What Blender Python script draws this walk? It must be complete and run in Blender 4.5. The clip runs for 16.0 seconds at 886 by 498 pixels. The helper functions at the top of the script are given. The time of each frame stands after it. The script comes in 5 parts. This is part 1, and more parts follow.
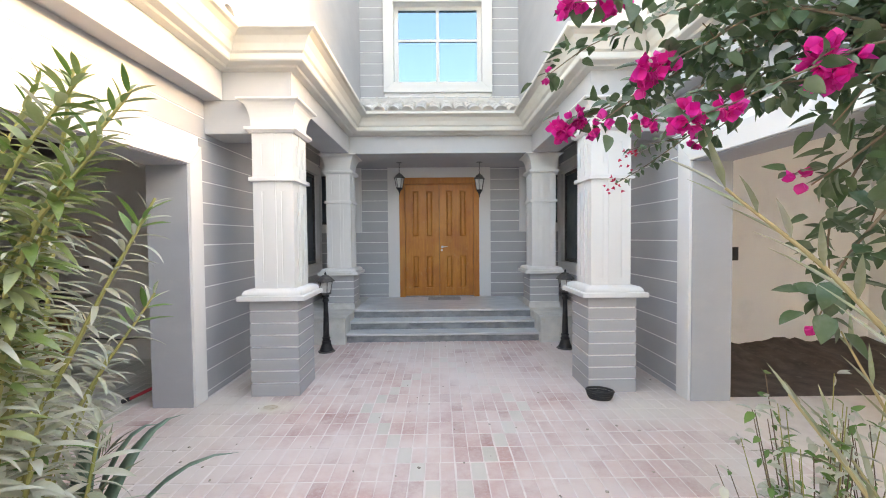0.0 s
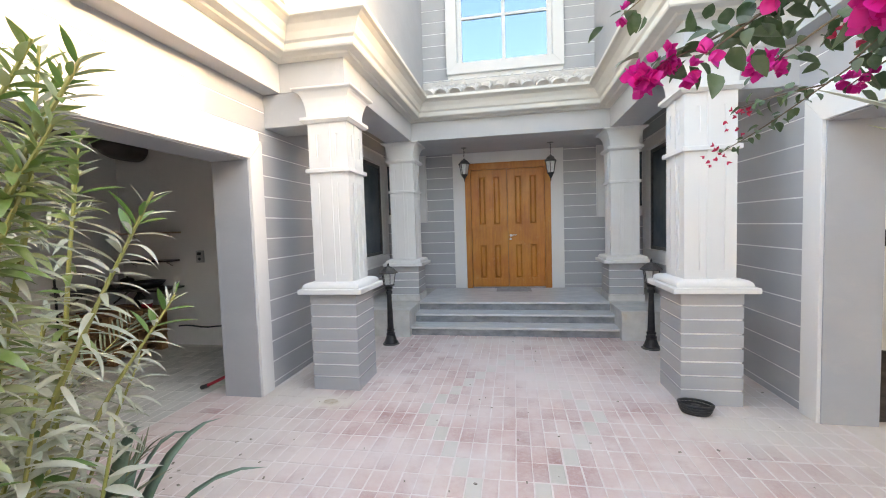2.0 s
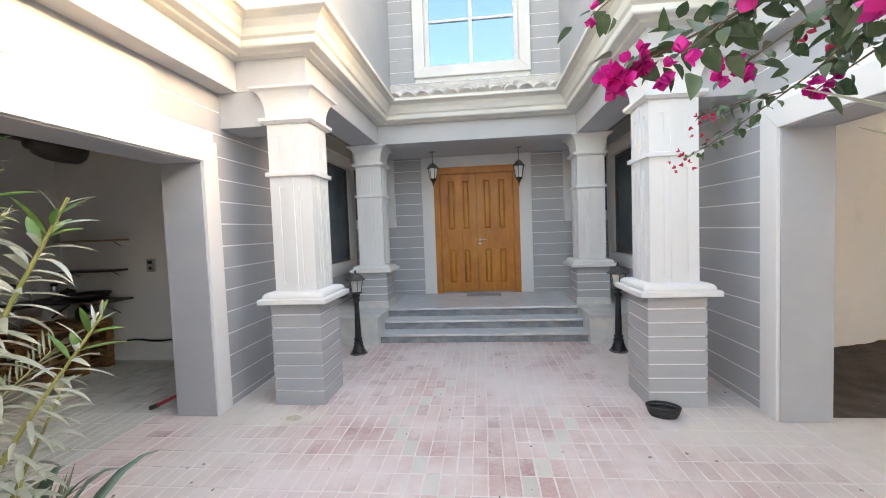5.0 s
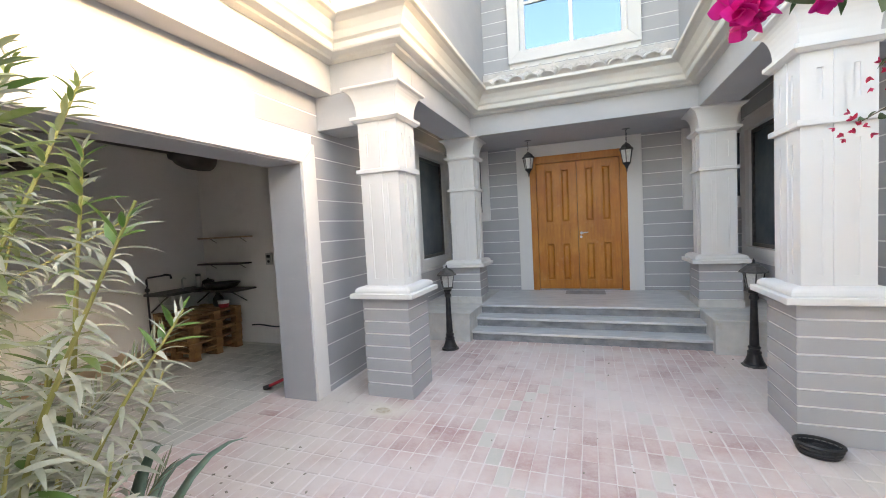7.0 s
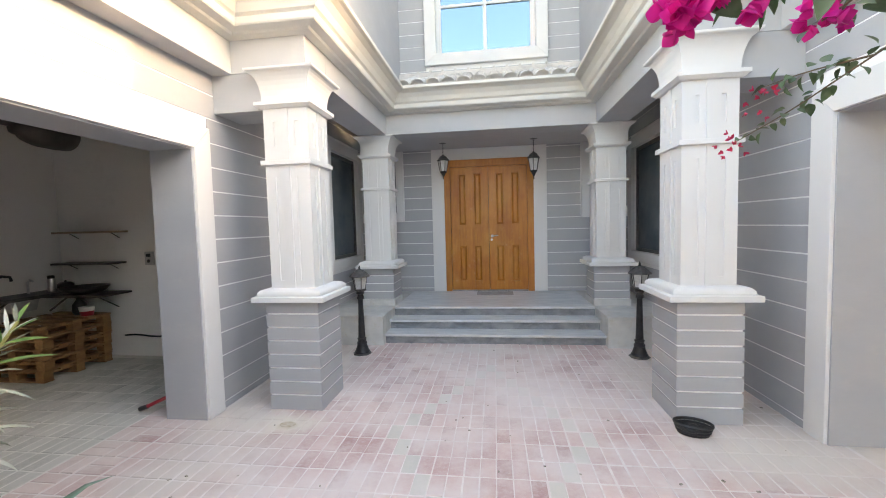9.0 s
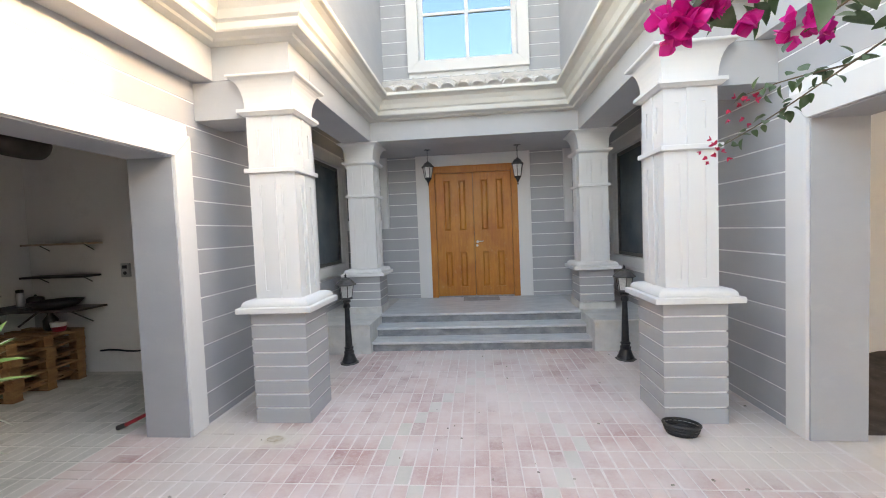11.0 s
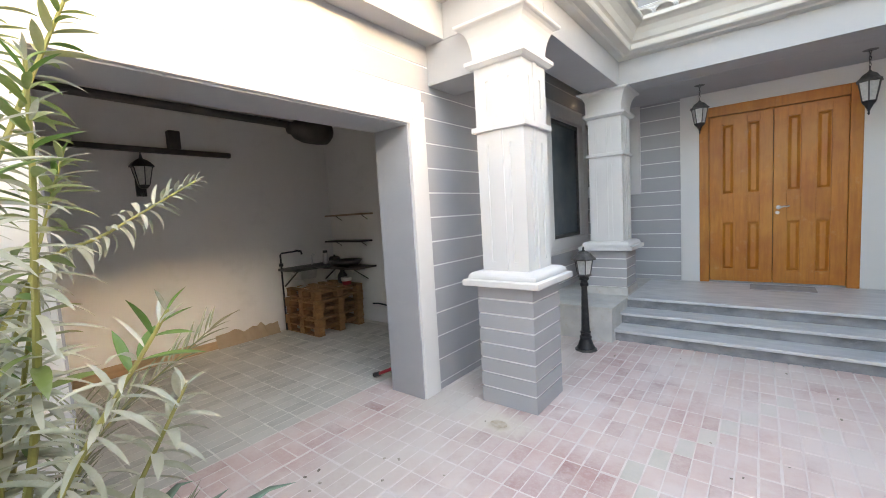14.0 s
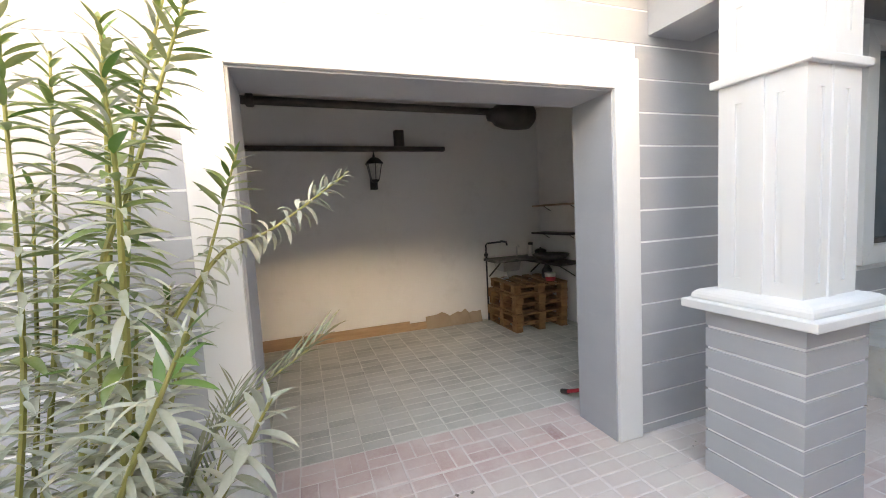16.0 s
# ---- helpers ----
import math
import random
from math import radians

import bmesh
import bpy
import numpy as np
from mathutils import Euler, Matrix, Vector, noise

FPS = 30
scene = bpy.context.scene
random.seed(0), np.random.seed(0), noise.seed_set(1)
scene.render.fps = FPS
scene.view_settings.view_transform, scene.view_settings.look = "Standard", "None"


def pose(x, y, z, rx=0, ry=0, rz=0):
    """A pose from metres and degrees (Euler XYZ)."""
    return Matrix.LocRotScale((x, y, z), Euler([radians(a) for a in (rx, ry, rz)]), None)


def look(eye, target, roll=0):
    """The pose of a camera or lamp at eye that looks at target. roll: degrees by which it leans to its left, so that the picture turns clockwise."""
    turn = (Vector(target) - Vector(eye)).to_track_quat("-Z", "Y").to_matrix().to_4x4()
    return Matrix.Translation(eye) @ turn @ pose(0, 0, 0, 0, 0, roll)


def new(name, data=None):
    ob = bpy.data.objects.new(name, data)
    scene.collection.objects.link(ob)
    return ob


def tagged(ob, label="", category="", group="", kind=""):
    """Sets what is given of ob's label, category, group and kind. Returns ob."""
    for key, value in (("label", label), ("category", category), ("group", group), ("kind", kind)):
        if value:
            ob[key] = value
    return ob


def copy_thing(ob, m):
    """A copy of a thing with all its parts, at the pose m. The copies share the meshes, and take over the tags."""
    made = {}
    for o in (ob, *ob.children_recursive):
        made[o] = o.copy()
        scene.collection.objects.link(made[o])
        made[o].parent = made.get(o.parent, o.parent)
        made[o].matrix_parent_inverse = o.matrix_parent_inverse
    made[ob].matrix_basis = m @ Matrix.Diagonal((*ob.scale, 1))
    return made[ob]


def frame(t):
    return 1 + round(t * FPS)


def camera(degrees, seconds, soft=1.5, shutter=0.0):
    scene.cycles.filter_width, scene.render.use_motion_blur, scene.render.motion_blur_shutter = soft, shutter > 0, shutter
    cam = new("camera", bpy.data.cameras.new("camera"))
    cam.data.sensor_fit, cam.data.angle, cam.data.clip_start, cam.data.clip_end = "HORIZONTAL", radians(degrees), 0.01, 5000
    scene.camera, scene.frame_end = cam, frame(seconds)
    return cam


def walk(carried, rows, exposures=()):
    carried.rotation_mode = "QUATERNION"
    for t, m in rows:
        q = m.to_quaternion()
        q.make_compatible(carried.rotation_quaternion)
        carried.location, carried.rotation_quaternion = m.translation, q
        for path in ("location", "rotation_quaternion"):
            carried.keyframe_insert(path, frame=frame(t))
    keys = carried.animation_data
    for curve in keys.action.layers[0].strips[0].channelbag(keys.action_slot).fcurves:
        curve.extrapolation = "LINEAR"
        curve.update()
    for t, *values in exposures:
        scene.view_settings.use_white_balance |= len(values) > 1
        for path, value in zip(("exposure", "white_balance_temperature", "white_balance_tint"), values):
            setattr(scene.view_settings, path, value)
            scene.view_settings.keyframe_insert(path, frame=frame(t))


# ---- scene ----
cam = camera(95.8, 16.0, soft=1.0)
PATH = [
    (0, (0.207, 0.134, 1.577), (0.228, 2.133, 1.517), -0.5),
    (0.5, (0.256, 0.273, 1.566), (0.199, 2.271, 1.492), -0.3),
    (1, (0.34, 0.39, 1.583), (0.163, 2.38, 1.488), -0.6),
    (1.5, (0.356, 0.465, 1.577), (0.069, 2.442, 1.47), -1.2),
    (2, (0.32, 0.462, 1.585), (-0.028, 2.429, 1.473), -1.8),
    (2.5, (0.299, 0.468, 1.578), (-0.044, 2.436, 1.471), -2.1),
    (3, (0.313, 0.494, 1.581), (0.048, 2.473, 1.482), -2.2),
    (3.5, (0.318, 0.501, 1.593), (0.135, 2.49, 1.501), -2.1),
    (6, (0.328, 0.68, 1.599), (0.068, 2.66, 1.495), -2.2),
    (6.5, (0.395, 0.75, 1.589), (-0.095, 2.687, 1.492), -2.6),
    (7, (0.402, 0.776, 1.602), (-0.287, 2.65, 1.494), -3.0),
    (7.5, (0.356, 0.768, 1.593), (-0.381, 2.624, 1.482), -3.1),
    (8, (0.325, 0.794, 1.597), (-0.277, 2.698, 1.476), -2.8),
    (8.5, (0.313, 0.833, 1.596), (-0.093, 2.787, 1.471), -2.2),
    (9, (0.326, 0.862, 1.586), (0.067, 2.842, 1.47), -1.5),
    (9.5, (0.319, 0.869, 1.597), (0.097, 2.854, 1.49), -1.9),
    (10, (0.311, 0.867, 1.596), (0.127, 2.857, 1.509), -2.0),
    (12.5, (0.222, 0.895, 1.576), (0.045, 2.884, 1.471), -2.5),
    (13, (0.213, 1.042, 1.554), (-0.262, 2.981, 1.427), -3.0),
    (13.5, (0.218, 1.245, 1.559), (-0.649, 3.041, 1.407), -3.4),
    (14, (0.1, 1.463, 1.536), (-1.142, 3.021, 1.366), -3.4),
    (14.5, (-0.03, 1.633, 1.545), (-1.537, 2.938, 1.378), -3.2),
    (15, (-0.065, 1.83, 1.552), (-1.789, 2.831, 1.381), -2.8),
    (15.5, (-0.056, 1.982, 1.556), (-1.9, 2.738, 1.384), -2.9),
    (16, (-0.07, 1.993, 1.557), (-1.95, 2.653, 1.39), -3.1),
]
walk(cam, [(t, look(eye, target, roll)) for t, eye, target, roll in PATH], [(0.0, 3.86, 8700, 16), (12.5, 3.86, 8700, 16), (14.0, 4.02, 8500, 15), (16.0, 4.02, 8500, 15)])

# ---- world, sun, exposure ----
SUN_EL, SUN_AZ = radians(14.3), radians(7.0)      # low sun, a little behind the house front
world = bpy.data.worlds.new("sky")
scene.world = world
world.use_nodes = True
wn = world.node_tree.nodes
sky = wn.new("ShaderNodeTexSky")
sky.sky_type, sky.sun_disc = "NISHITA", False
sky.sun_elevation, sky.sun_rotation = SUN_EL, radians(90) - SUN_AZ
sky.air_density, sky.dust_density, sky.ozone_density = 1.0, 1.9, 1.0
world.node_tree.links.new(sky.outputs["Color"], wn["Background"].inputs["Color"])
wn["Background"].inputs["Strength"].default_value = 0.15
sun = new("sun", bpy.data.lights.new("sun", "SUN"))
sun.data.energy, sun.data.angle, sun.data.color = 0.36, radians(0.5), (1.0, 0.74, 0.44)
sun.matrix_world = look((20 * math.cos(SUN_EL) * math.cos(SUN_AZ), 20 * math.cos(SUN_EL) * math.sin(SUN_AZ), 20 * math.sin(SUN_EL)), (0, 0, 0))

# ---- materials ----
def material(name, build):
    m = bpy.data.materials.new(name)
    m.use_nodes = True
    build(m.node_tree.nodes, m.node_tree.links, m.node_tree.nodes["Principled BSDF"])
    return m


def noise_node(n, l, scale, detail=4.0, rough=0.55, stretch=None, world_space=True):
    tc = n.new("ShaderNodeNewGeometry") if world_space else n.new("ShaderNodeTexCoord")
    out = tc.outputs["Position"] if world_space else tc.outputs["Object"]
    if stretch:
        mp = n.new("ShaderNodeMapping")
        mp.inputs["Scale"].default_value = stretch
        l.new(out, mp.inputs["Vector"])
        out = mp.outputs["Vector"]
    t = n.new("ShaderNodeTexNoise")
    t.inputs["Scale"].default_value, t.inputs["Detail"].default_value, t.inputs["Roughness"].default_value = scale, detail, rough
    l.new(out, t.inputs["Vector"])
    return t.outputs["Fac"]


def ramp(n, l, fac, stops):
    r = n.new("ShaderNodeValToRGB")
    els = r.color_ramp.elements
    while len(els) < len(stops):
        els.new(0.5)
    for e, (p, c) in zip(els, stops):
        e.position, e.color = p, (*c, 1)
    l.new(fac, r.inputs["Fac"])
    return r.outputs["Color"]


def mixc(n, l, fac, a, b, kind="MIX"):
    m = n.new("ShaderNodeMix")
    m.data_type, m.blend_type = "RGBA", kind
    if isinstance(fac, float):
        m.inputs["Factor"].default_value = fac
    else:
        l.new(fac, m.inputs["Factor"])
    for v, s in ((a, 6), (b, 7)):
        if isinstance(v, tuple):
            m.inputs[s].default_value = (*v, 1)
        else:
            l.new(v, m.inputs[s])
    return m.outputs[2]


def bump(n, l, p, fac, strength, dist=0.01):
    b = n.new("ShaderNodeBump")
    b.inputs["Strength"].default_value, b.inputs["Distance"].default_value = strength, dist
    l.new(fac, b.inputs["Height"])
    l.new(b.outputs["Normal"], p.inputs["Normal"])


def plain(name, a, b, scale, rough, metal=0.0, bump_s=0.15, stain=None, stretch=None, grain=60.0):
    """Two tones at a large scale, a fine grain relief, and faint stains."""
    def build(n, l, p):
        col = ramp(n, l, noise_node(n, l, scale, stretch=stretch), ((0.3, a), (0.7, b)))
        if stain:
            f = ramp(n, l, noise_node(n, l, scale * 2.7, 6, 0.65, stretch), ((0.56, (0, 0, 0)), (0.78, (0.55, 0.55, 0.55))))
            col = mixc(n, l, f, col, stain)
        l.new(col, p.inputs["Base Color"])
        p.inputs["Roughness"].default_value, p.inputs["Metallic"].default_value = rough, metal
        if bump_s:
            bump(n, l, p, noise_node(n, l, grain, 5), bump_s, 0.004)
    return material(name, build)


WHITE = plain("white_paint", (0.66, 0.655, 0.64), (0.685, 0.68, 0.665), 0.9, 0.75, stain=(0.625, 0.61, 0.58), bump_s=0.08)
CREAM = plain("cream_cornice_paint", (0.58, 0.565, 0.525), (0.655, 0.64, 0.60), 1.1, 0.75, stain=(0.46, 0.44, 0.40))
GREY = plain("grey_wall_paint", (0.365, 0.37, 0.385), (0.40, 0.405, 0.415), 1.6, 0.7, stain=(0.44, 0.435, 0.425), stretch=(1, 1, 2))
PALE = plain("pale_grey_frieze_paint", (0.425, 0.43, 0.44), (0.475, 0.478, 0.485), 1.2, 0.75, stain=(0.54, 0.52, 0.49))
JOINT = plain("white_joint_paint", (0.74, 0.74, 0.73), (0.82, 0.82, 0.81), 6, 0.8)
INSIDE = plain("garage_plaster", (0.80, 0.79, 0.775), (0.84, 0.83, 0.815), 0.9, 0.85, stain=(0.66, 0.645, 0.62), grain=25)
# ceiling tone well below the wall plaster: its shade is in the colour
SOFFIT = plain("shaded_garage_ceiling", (0.50, 0.48, 0.455), (0.58, 0.56, 0.53), 0.9, 0.85, grain=25)
# one granite in two tones: light from above is put into the tread colour
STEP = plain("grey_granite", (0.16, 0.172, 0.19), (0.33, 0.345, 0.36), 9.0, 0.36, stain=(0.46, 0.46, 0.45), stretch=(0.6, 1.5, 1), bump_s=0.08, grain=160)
STEPTOP = plain("dusty_lit_granite_tread", (0.46, 0.475, 0.49), (0.62, 0.63, 0.635), 7.0, 0.33, stain=(0.55, 0.54, 0.52), stretch=(0.6, 1.5, 1), bump_s=0.06, grain=160)
BLOCKSTONE = plain("pale_stone_cladding", (0.48, 0.48, 0.465), (0.62, 0.61, 0.58), 5.0, 0.6, stain=(0.45, 0.36, 0.22), grain=120)
GROUND = plain("sandy_ground", (0.44, 0.40, 0.34), (0.54, 0.49, 0.42), 0.6, 0.95)
SOIL = plain("garden_soil", (0.20, 0.16, 0.12), (0.32, 0.27, 0.21), 6.0, 0.95, bump_s=0.6, grain=30)
DARKBROWN = plain("dark_brown_ground", (0.055, 0.042, 0.034), (0.12, 0.09, 0.075), 5.0, 0.95, bump_s=0.7, grain=25, stain=(0.2, 0.17, 0.15))
CEMENT = plain("cement_patch", (0.61, 0.54, 0.485), (0.67, 0.60, 0.55), 9.0, 0.9, stain=(0.52, 0.44, 0.34))
BLACK = plain("black_cast_metal", (0.012, 0.012, 0.014), (0.03, 0.03, 0.032), 14, 0.38, metal=0.3, bump_s=0.2, stain=(0.11, 0.10, 0.09))
PEWTER = plain("dusty_dark_metal", (0.05, 0.05, 0.05), (0.12, 0.115, 0.11), 20, 0.5, metal=0.4, stain=(0.2, 0.19, 0.17))
RUBBER = plain("black_plastic", (0.01, 0.01, 0.011), (0.025, 0.025, 0.026), 12, 0.42, stain=(0.045, 0.043, 0.042))
STEEL = plain("brushed_steel", (0.55, 0.55, 0.56), (0.66, 0.66, 0.66), 20, 0.28, metal=1.0, bump_s=0.05)
RED = plain("red_enamel", (0.32, 0.012, 0.02), (0.42, 0.02, 0.03), 12, 0.4)
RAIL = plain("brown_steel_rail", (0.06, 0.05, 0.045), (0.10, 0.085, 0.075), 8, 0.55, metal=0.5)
PINE = plain("pallet_wood", (0.20, 0.095, 0.036), (0.34, 0.185, 0.075), 5.0, 0.8, stain=(0.12, 0.07, 0.04), stretch=(4, 1, 4), grain=90)
BOARD = plain("skirting_board_wood", (0.36, 0.23, 0.13), (0.48, 0.33, 0.20), 4.0, 0.75, stain=(0.25, 0.15, 0.08), stretch=(6, 0.8, 6), grain=90)
CARD = plain("cardboard", (0.36, 0.27, 0.18), (0.44, 0.34, 0.24), 5.0, 0.9)
TILE = plain("weathered_roof_tile", (0.50, 0.475, 0.445), (0.64, 0.61, 0.575), 5.0, 0.85, stain=(0.34, 0.31, 0.285), grain=50)
# closed rooms behind the glass, their lack of light put into a dark colour
DARKROOM = plain("painted_dark_room", (0.12, 0.12, 0.12), (0.16, 0.16, 0.16), 2.0, 0.9)
STEM = plain("oleander_stem", (0.24, 0.25, 0.06), (0.34, 0.31, 0.11), 9.0, 0.6)
TWIG = plain("brown_twig", (0.11, 0.075, 0.045), (0.19, 0.14, 0.09), 14.0, 0.8)
DRYPALM = plain("dry_palm_rib", (0.30, 0.27, 0.13), (0.42, 0.33, 0.17), 9.0, 0.7)


def leafy(name, a, b, c, gloss, dust=0.25, grime=(0.42, 0.41, 0.36)):
    """Leaves: each one has its own tone, a trace of dust, and lets some light through."""
    def build(n, l, p):
        oi, gi = n.new("ShaderNodeObjectInfo"), n.new("ShaderNodeNewGeometry")
        ad = n.new("ShaderNodeMath")
        ad.operation = "ADD"
        l.new(oi.outputs["Random"], ad.inputs[0])
        l.new(gi.outputs["Random Per Island"], ad.inputs[1])
        fr = n.new("ShaderNodeMath")
        fr.operation = "FRACT"
        l.new(ad.outputs[0], fr.inputs[0])
        col = ramp(n, l, fr.outputs[0], ((0.0, a), (0.5, b), (1.0, c)))
        f = ramp(n, l, noise_node(n, l, 30, 4), ((0.45, (0, 0, 0)), (0.75, (dust, dust, dust))))
        col = mixc(n, l, f, col, grime)
        l.new(col, p.inputs["Base Color"])
        p.inputs["Roughness"].default_value = gloss
        tr = n.new("ShaderNodeBsdfTranslucent")
        l.new(col, tr.inputs["Color"])
        mx = n.new("ShaderNodeMixShader")
        mx.inputs[0].default_value = 0.25
        l.new(p.outputs[0], mx.inputs[1])
        l.new(tr.outputs[0], mx.inputs[2])
        l.new(mx.outputs[0], n["Material Output"].inputs["Surface"])
    return material(name, build)


OLEANDER = leafy("oleander_leaf", (0.32, 0.35, 0.25), (0.44, 0.46, 0.36), (0.54, 0.55, 0.45), 0.45, 0.55, (0.58, 0.58, 0.53))
GREENOLE = leafy("green_oleander_leaf", (0.12, 0.19, 0.045), (0.19, 0.26, 0.075), (0.31, 0.34, 0.17), 0.4, 0.3)
FRESH = leafy("fresh_green_leaf", (0.07, 0.16, 0.03), (0.10, 0.20, 0.04), (0.13, 0.24, 0.06), 0.4, 0.05)
BOUGLEAF = leafy("bougainvillea_leaf", (0.035, 0.075, 0.028), (0.065, 0.12, 0.045), (0.13, 0.18, 0.10), 0.38, 0.15)
BRACT = leafy("magenta_bract", (0.55, 0.006, 0.19), (0.68, 0.012, 0.27), (0.78, 0.03, 0.36), 0.5, 0.0)
BUD = leafy("red_bud", (0.45, 0.01, 0.05), (0.55, 0.015, 0.08), (0.6, 0.05, 0.12), 0.5, 0.0)
PALMLEAF = leafy("palm_leaflet", (0.13, 0.16, 0.08), (0.20, 0.22, 0.13), (0.28, 0.28, 0.18), 0.45, 0.3)
DRYLEAF = leafy("dry_palm_leaflet", (0.24, 0.27, 0.15), (0.33, 0.35, 0.22), (0.42, 0.41, 0.29), 0.5, 0.4)
AGAVE = leafy("blue_green_fleshy_leaf", (0.14, 0.24, 0.17), (0.20, 0.31, 0.23), (0.27, 0.38, 0.29), 0.4, 0.25)


# dust and cement spilt on the paving: x, y, half width, half depth, cover, tone
SPILLS = ((-1.38, 3.86, 0.34, 0.20, 0.95, (0.67, 0.615, 0.535)), (2.12, 3.70, 0.62, 0.36, 0.9, (0.66, 0.60, 0.545)), (-1.95, 3.98, 0.50, 0.30, 0.75, (0.62, 0.57, 0.52)),
          (-2.75, 3.4, 0.5, 0.5, 0.4, (0.60, 0.57, 0.52)), (1.75, 4.95, 0.34, 0.9, 0.7, (0.64, 0.58, 0.535)), (-1.62, 5.1, 0.34, 0.9, 0.7, (0.64, 0.58, 0.535)),
          (0.2, 5.85, 1.6, 0.22, 0.6, (0.66, 0.60, 0.56)), (0.65, 4.7, 1.2, 1.0, 0.65, (0.685, 0.595, 0.57)), (-0.7, 3.0, 0.6, 0.4, 0.5, (0.685, 0.595, 0.57)), (2.2, 2.7, 0.5, 0.6, 0.6, (0.65, 0.59, 0.54)), (-1.375, 3.84, 0.10, 0.07, 0.9, (0.50, 0.41, 0.29)))


def spilt(n, l, col):
    """Frayed patches of dust over stones and joints alike."""
    geo = n.new("ShaderNodeNewGeometry")
    fray = noise_node(n, l, 5.5, 9, 0.66)
    for x, y, rx, ry, cover, tone in SPILLS:
        sub, mul, ln = n.new("ShaderNodeVectorMath"), n.new("ShaderNodeVectorMath"), n.new("ShaderNodeVectorMath")
        sub.operation, mul.operation, ln.operation = "SUBTRACT", "MULTIPLY", "LENGTH"
        sub.inputs[1].default_value, mul.inputs[1].default_value = (x, y, 0), (1 / rx, 1 / ry, 0)
        l.new(geo.outputs["Position"], sub.inputs[0])
        l.new(sub.outputs[0], mul.inputs[0])
        l.new(mul.outputs[0], ln.inputs[0])
        ad, mr = n.new("ShaderNodeMath"), n.new("ShaderNodeMapRange")
        ad.operation = "MULTIPLY_ADD"
        l.new(fray, ad.inputs[0])
        ad.inputs[1].default_value = 1.6
        l.new(ln.outputs["Value"], ad.inputs[2])
        l.new(ad.outputs[0], mr.inputs["Value"])
        mr.inputs["From Min"].default_value, mr.inputs["From Max"].default_value, mr.inputs["To Max"].default_value = 1.85, 1.1, cover
        col = mixc(n, l, mr.outputs["Result"], col, tone)
    return col


def joint_sand(name, a, b, stain):
    def build(n, l, p):
        col = ramp(n, l, noise_node(n, l, 4.0), ((0.3, a), (0.7, b)))
        f = ramp(n, l, noise_node(n, l, 12.0, 6, 0.65), ((0.5, (0, 0, 0)), (0.72, (0.6, 0.6, 0.6))))
        l.new(spilt(n, l, mixc(n, l, f, col, stain)), p.inputs["Base Color"])
        p.inputs["Roughness"].default_value = 0.95
        bump(n, l, p, noise_node(n, l, 60, 5), 0.15, 0.004)
    return material(name, build)


GREYSAND = joint_sand("pale_joint_sand", (0.62, 0.605, 0.555), (0.74, 0.72, 0.66), (0.46, 0.45, 0.41))
SAND = joint_sand("dusty_joint_sand", (0.66, 0.585, 0.56), (0.76, 0.70, 0.67), (0.54, 0.45, 0.42))


def paver_mat(name, tones, dusty, dust_amount, edge):
    def build(n, l, p):
        oi, gi = n.new("ShaderNodeObjectInfo"), n.new("ShaderNodeNewGeometry")
        ad = n.new("ShaderNodeMath")
        ad.operation = "ADD"
        l.new(oi.outputs["Random"], ad.inputs[0])
        l.new(gi.outputs["Random Per Island"], ad.inputs[1])
        fr = n.new("ShaderNodeMath")
        fr.operation = "FRACT"
        l.new(ad.outputs[0], fr.inputs[0])
        col = ramp(n, l, fr.outputs[0], tones)
        f = ramp(n, l, noise_node(n, l, 1.25, 10, 0.68), ((0.38, (0.04, 0.04, 0.04)), (0.58, (dust_amount,) * 3)))
        col = mixc(n, l, f, col, dusty)
        sx, geo = n.new("ShaderNodeSeparateXYZ"), n.new("ShaderNodeNewGeometry")
        l.new(geo.outputs["Position"], sx.inputs[0])
        off, ab, mr, mul = n.new("ShaderNodeMath"), n.new("ShaderNodeMath"), n.new("ShaderNodeMapRange"), n.new("ShaderNodeMath")
        off.operation, ab.operation, mul.operation = "SUBTRACT", "ABSOLUTE", "MULTIPLY"
        off.inputs[1].default_value = 0.25
        l.new(sx.outputs["X"], off.inputs[0])
        l.new(off.outputs[0], ab.inputs[0])
        l.new(ab.outputs[0], mr.inputs["Value"])
        mr.inputs["From Max"].default_value = 4.0
        strip = ramp(n, l, mr.outputs["Result"], ((0.31, (0, 0, 0)), (0.52, (edge,) * 3), (0.57, (edge,) * 3), (0.625, (0.05, 0.05, 0.05))))
        big = ramp(n, l, noise_node(n, l, 1.1, 7, 0.65), ((0.32, (0.3, 0.3, 0.3)), (0.6, (1, 1, 1))))
        l.new(strip, mul.inputs[0])
        l.new(big, mul.inputs[1])
        col = mixc(n, l, mul.outputs[0], col, (0.62, 0.575, 0.525))
        f2 = ramp(n, l, noise_node(n, l, 38, 5, 0.7), ((0.48, (0, 0, 0)), (0.68, (0.4, 0.4, 0.4))))
        col = mixc(n, l, f2, col, (0.64, 0.57, 0.53))
        l.new(spilt(n, l, col), p.inputs["Base Color"])
        p.inputs["Roughness"].default_value = 0.82
        bump(n, l, p, noise_node(n, l, 140, 5), 0.35, 0.003)
    return material(name, build)


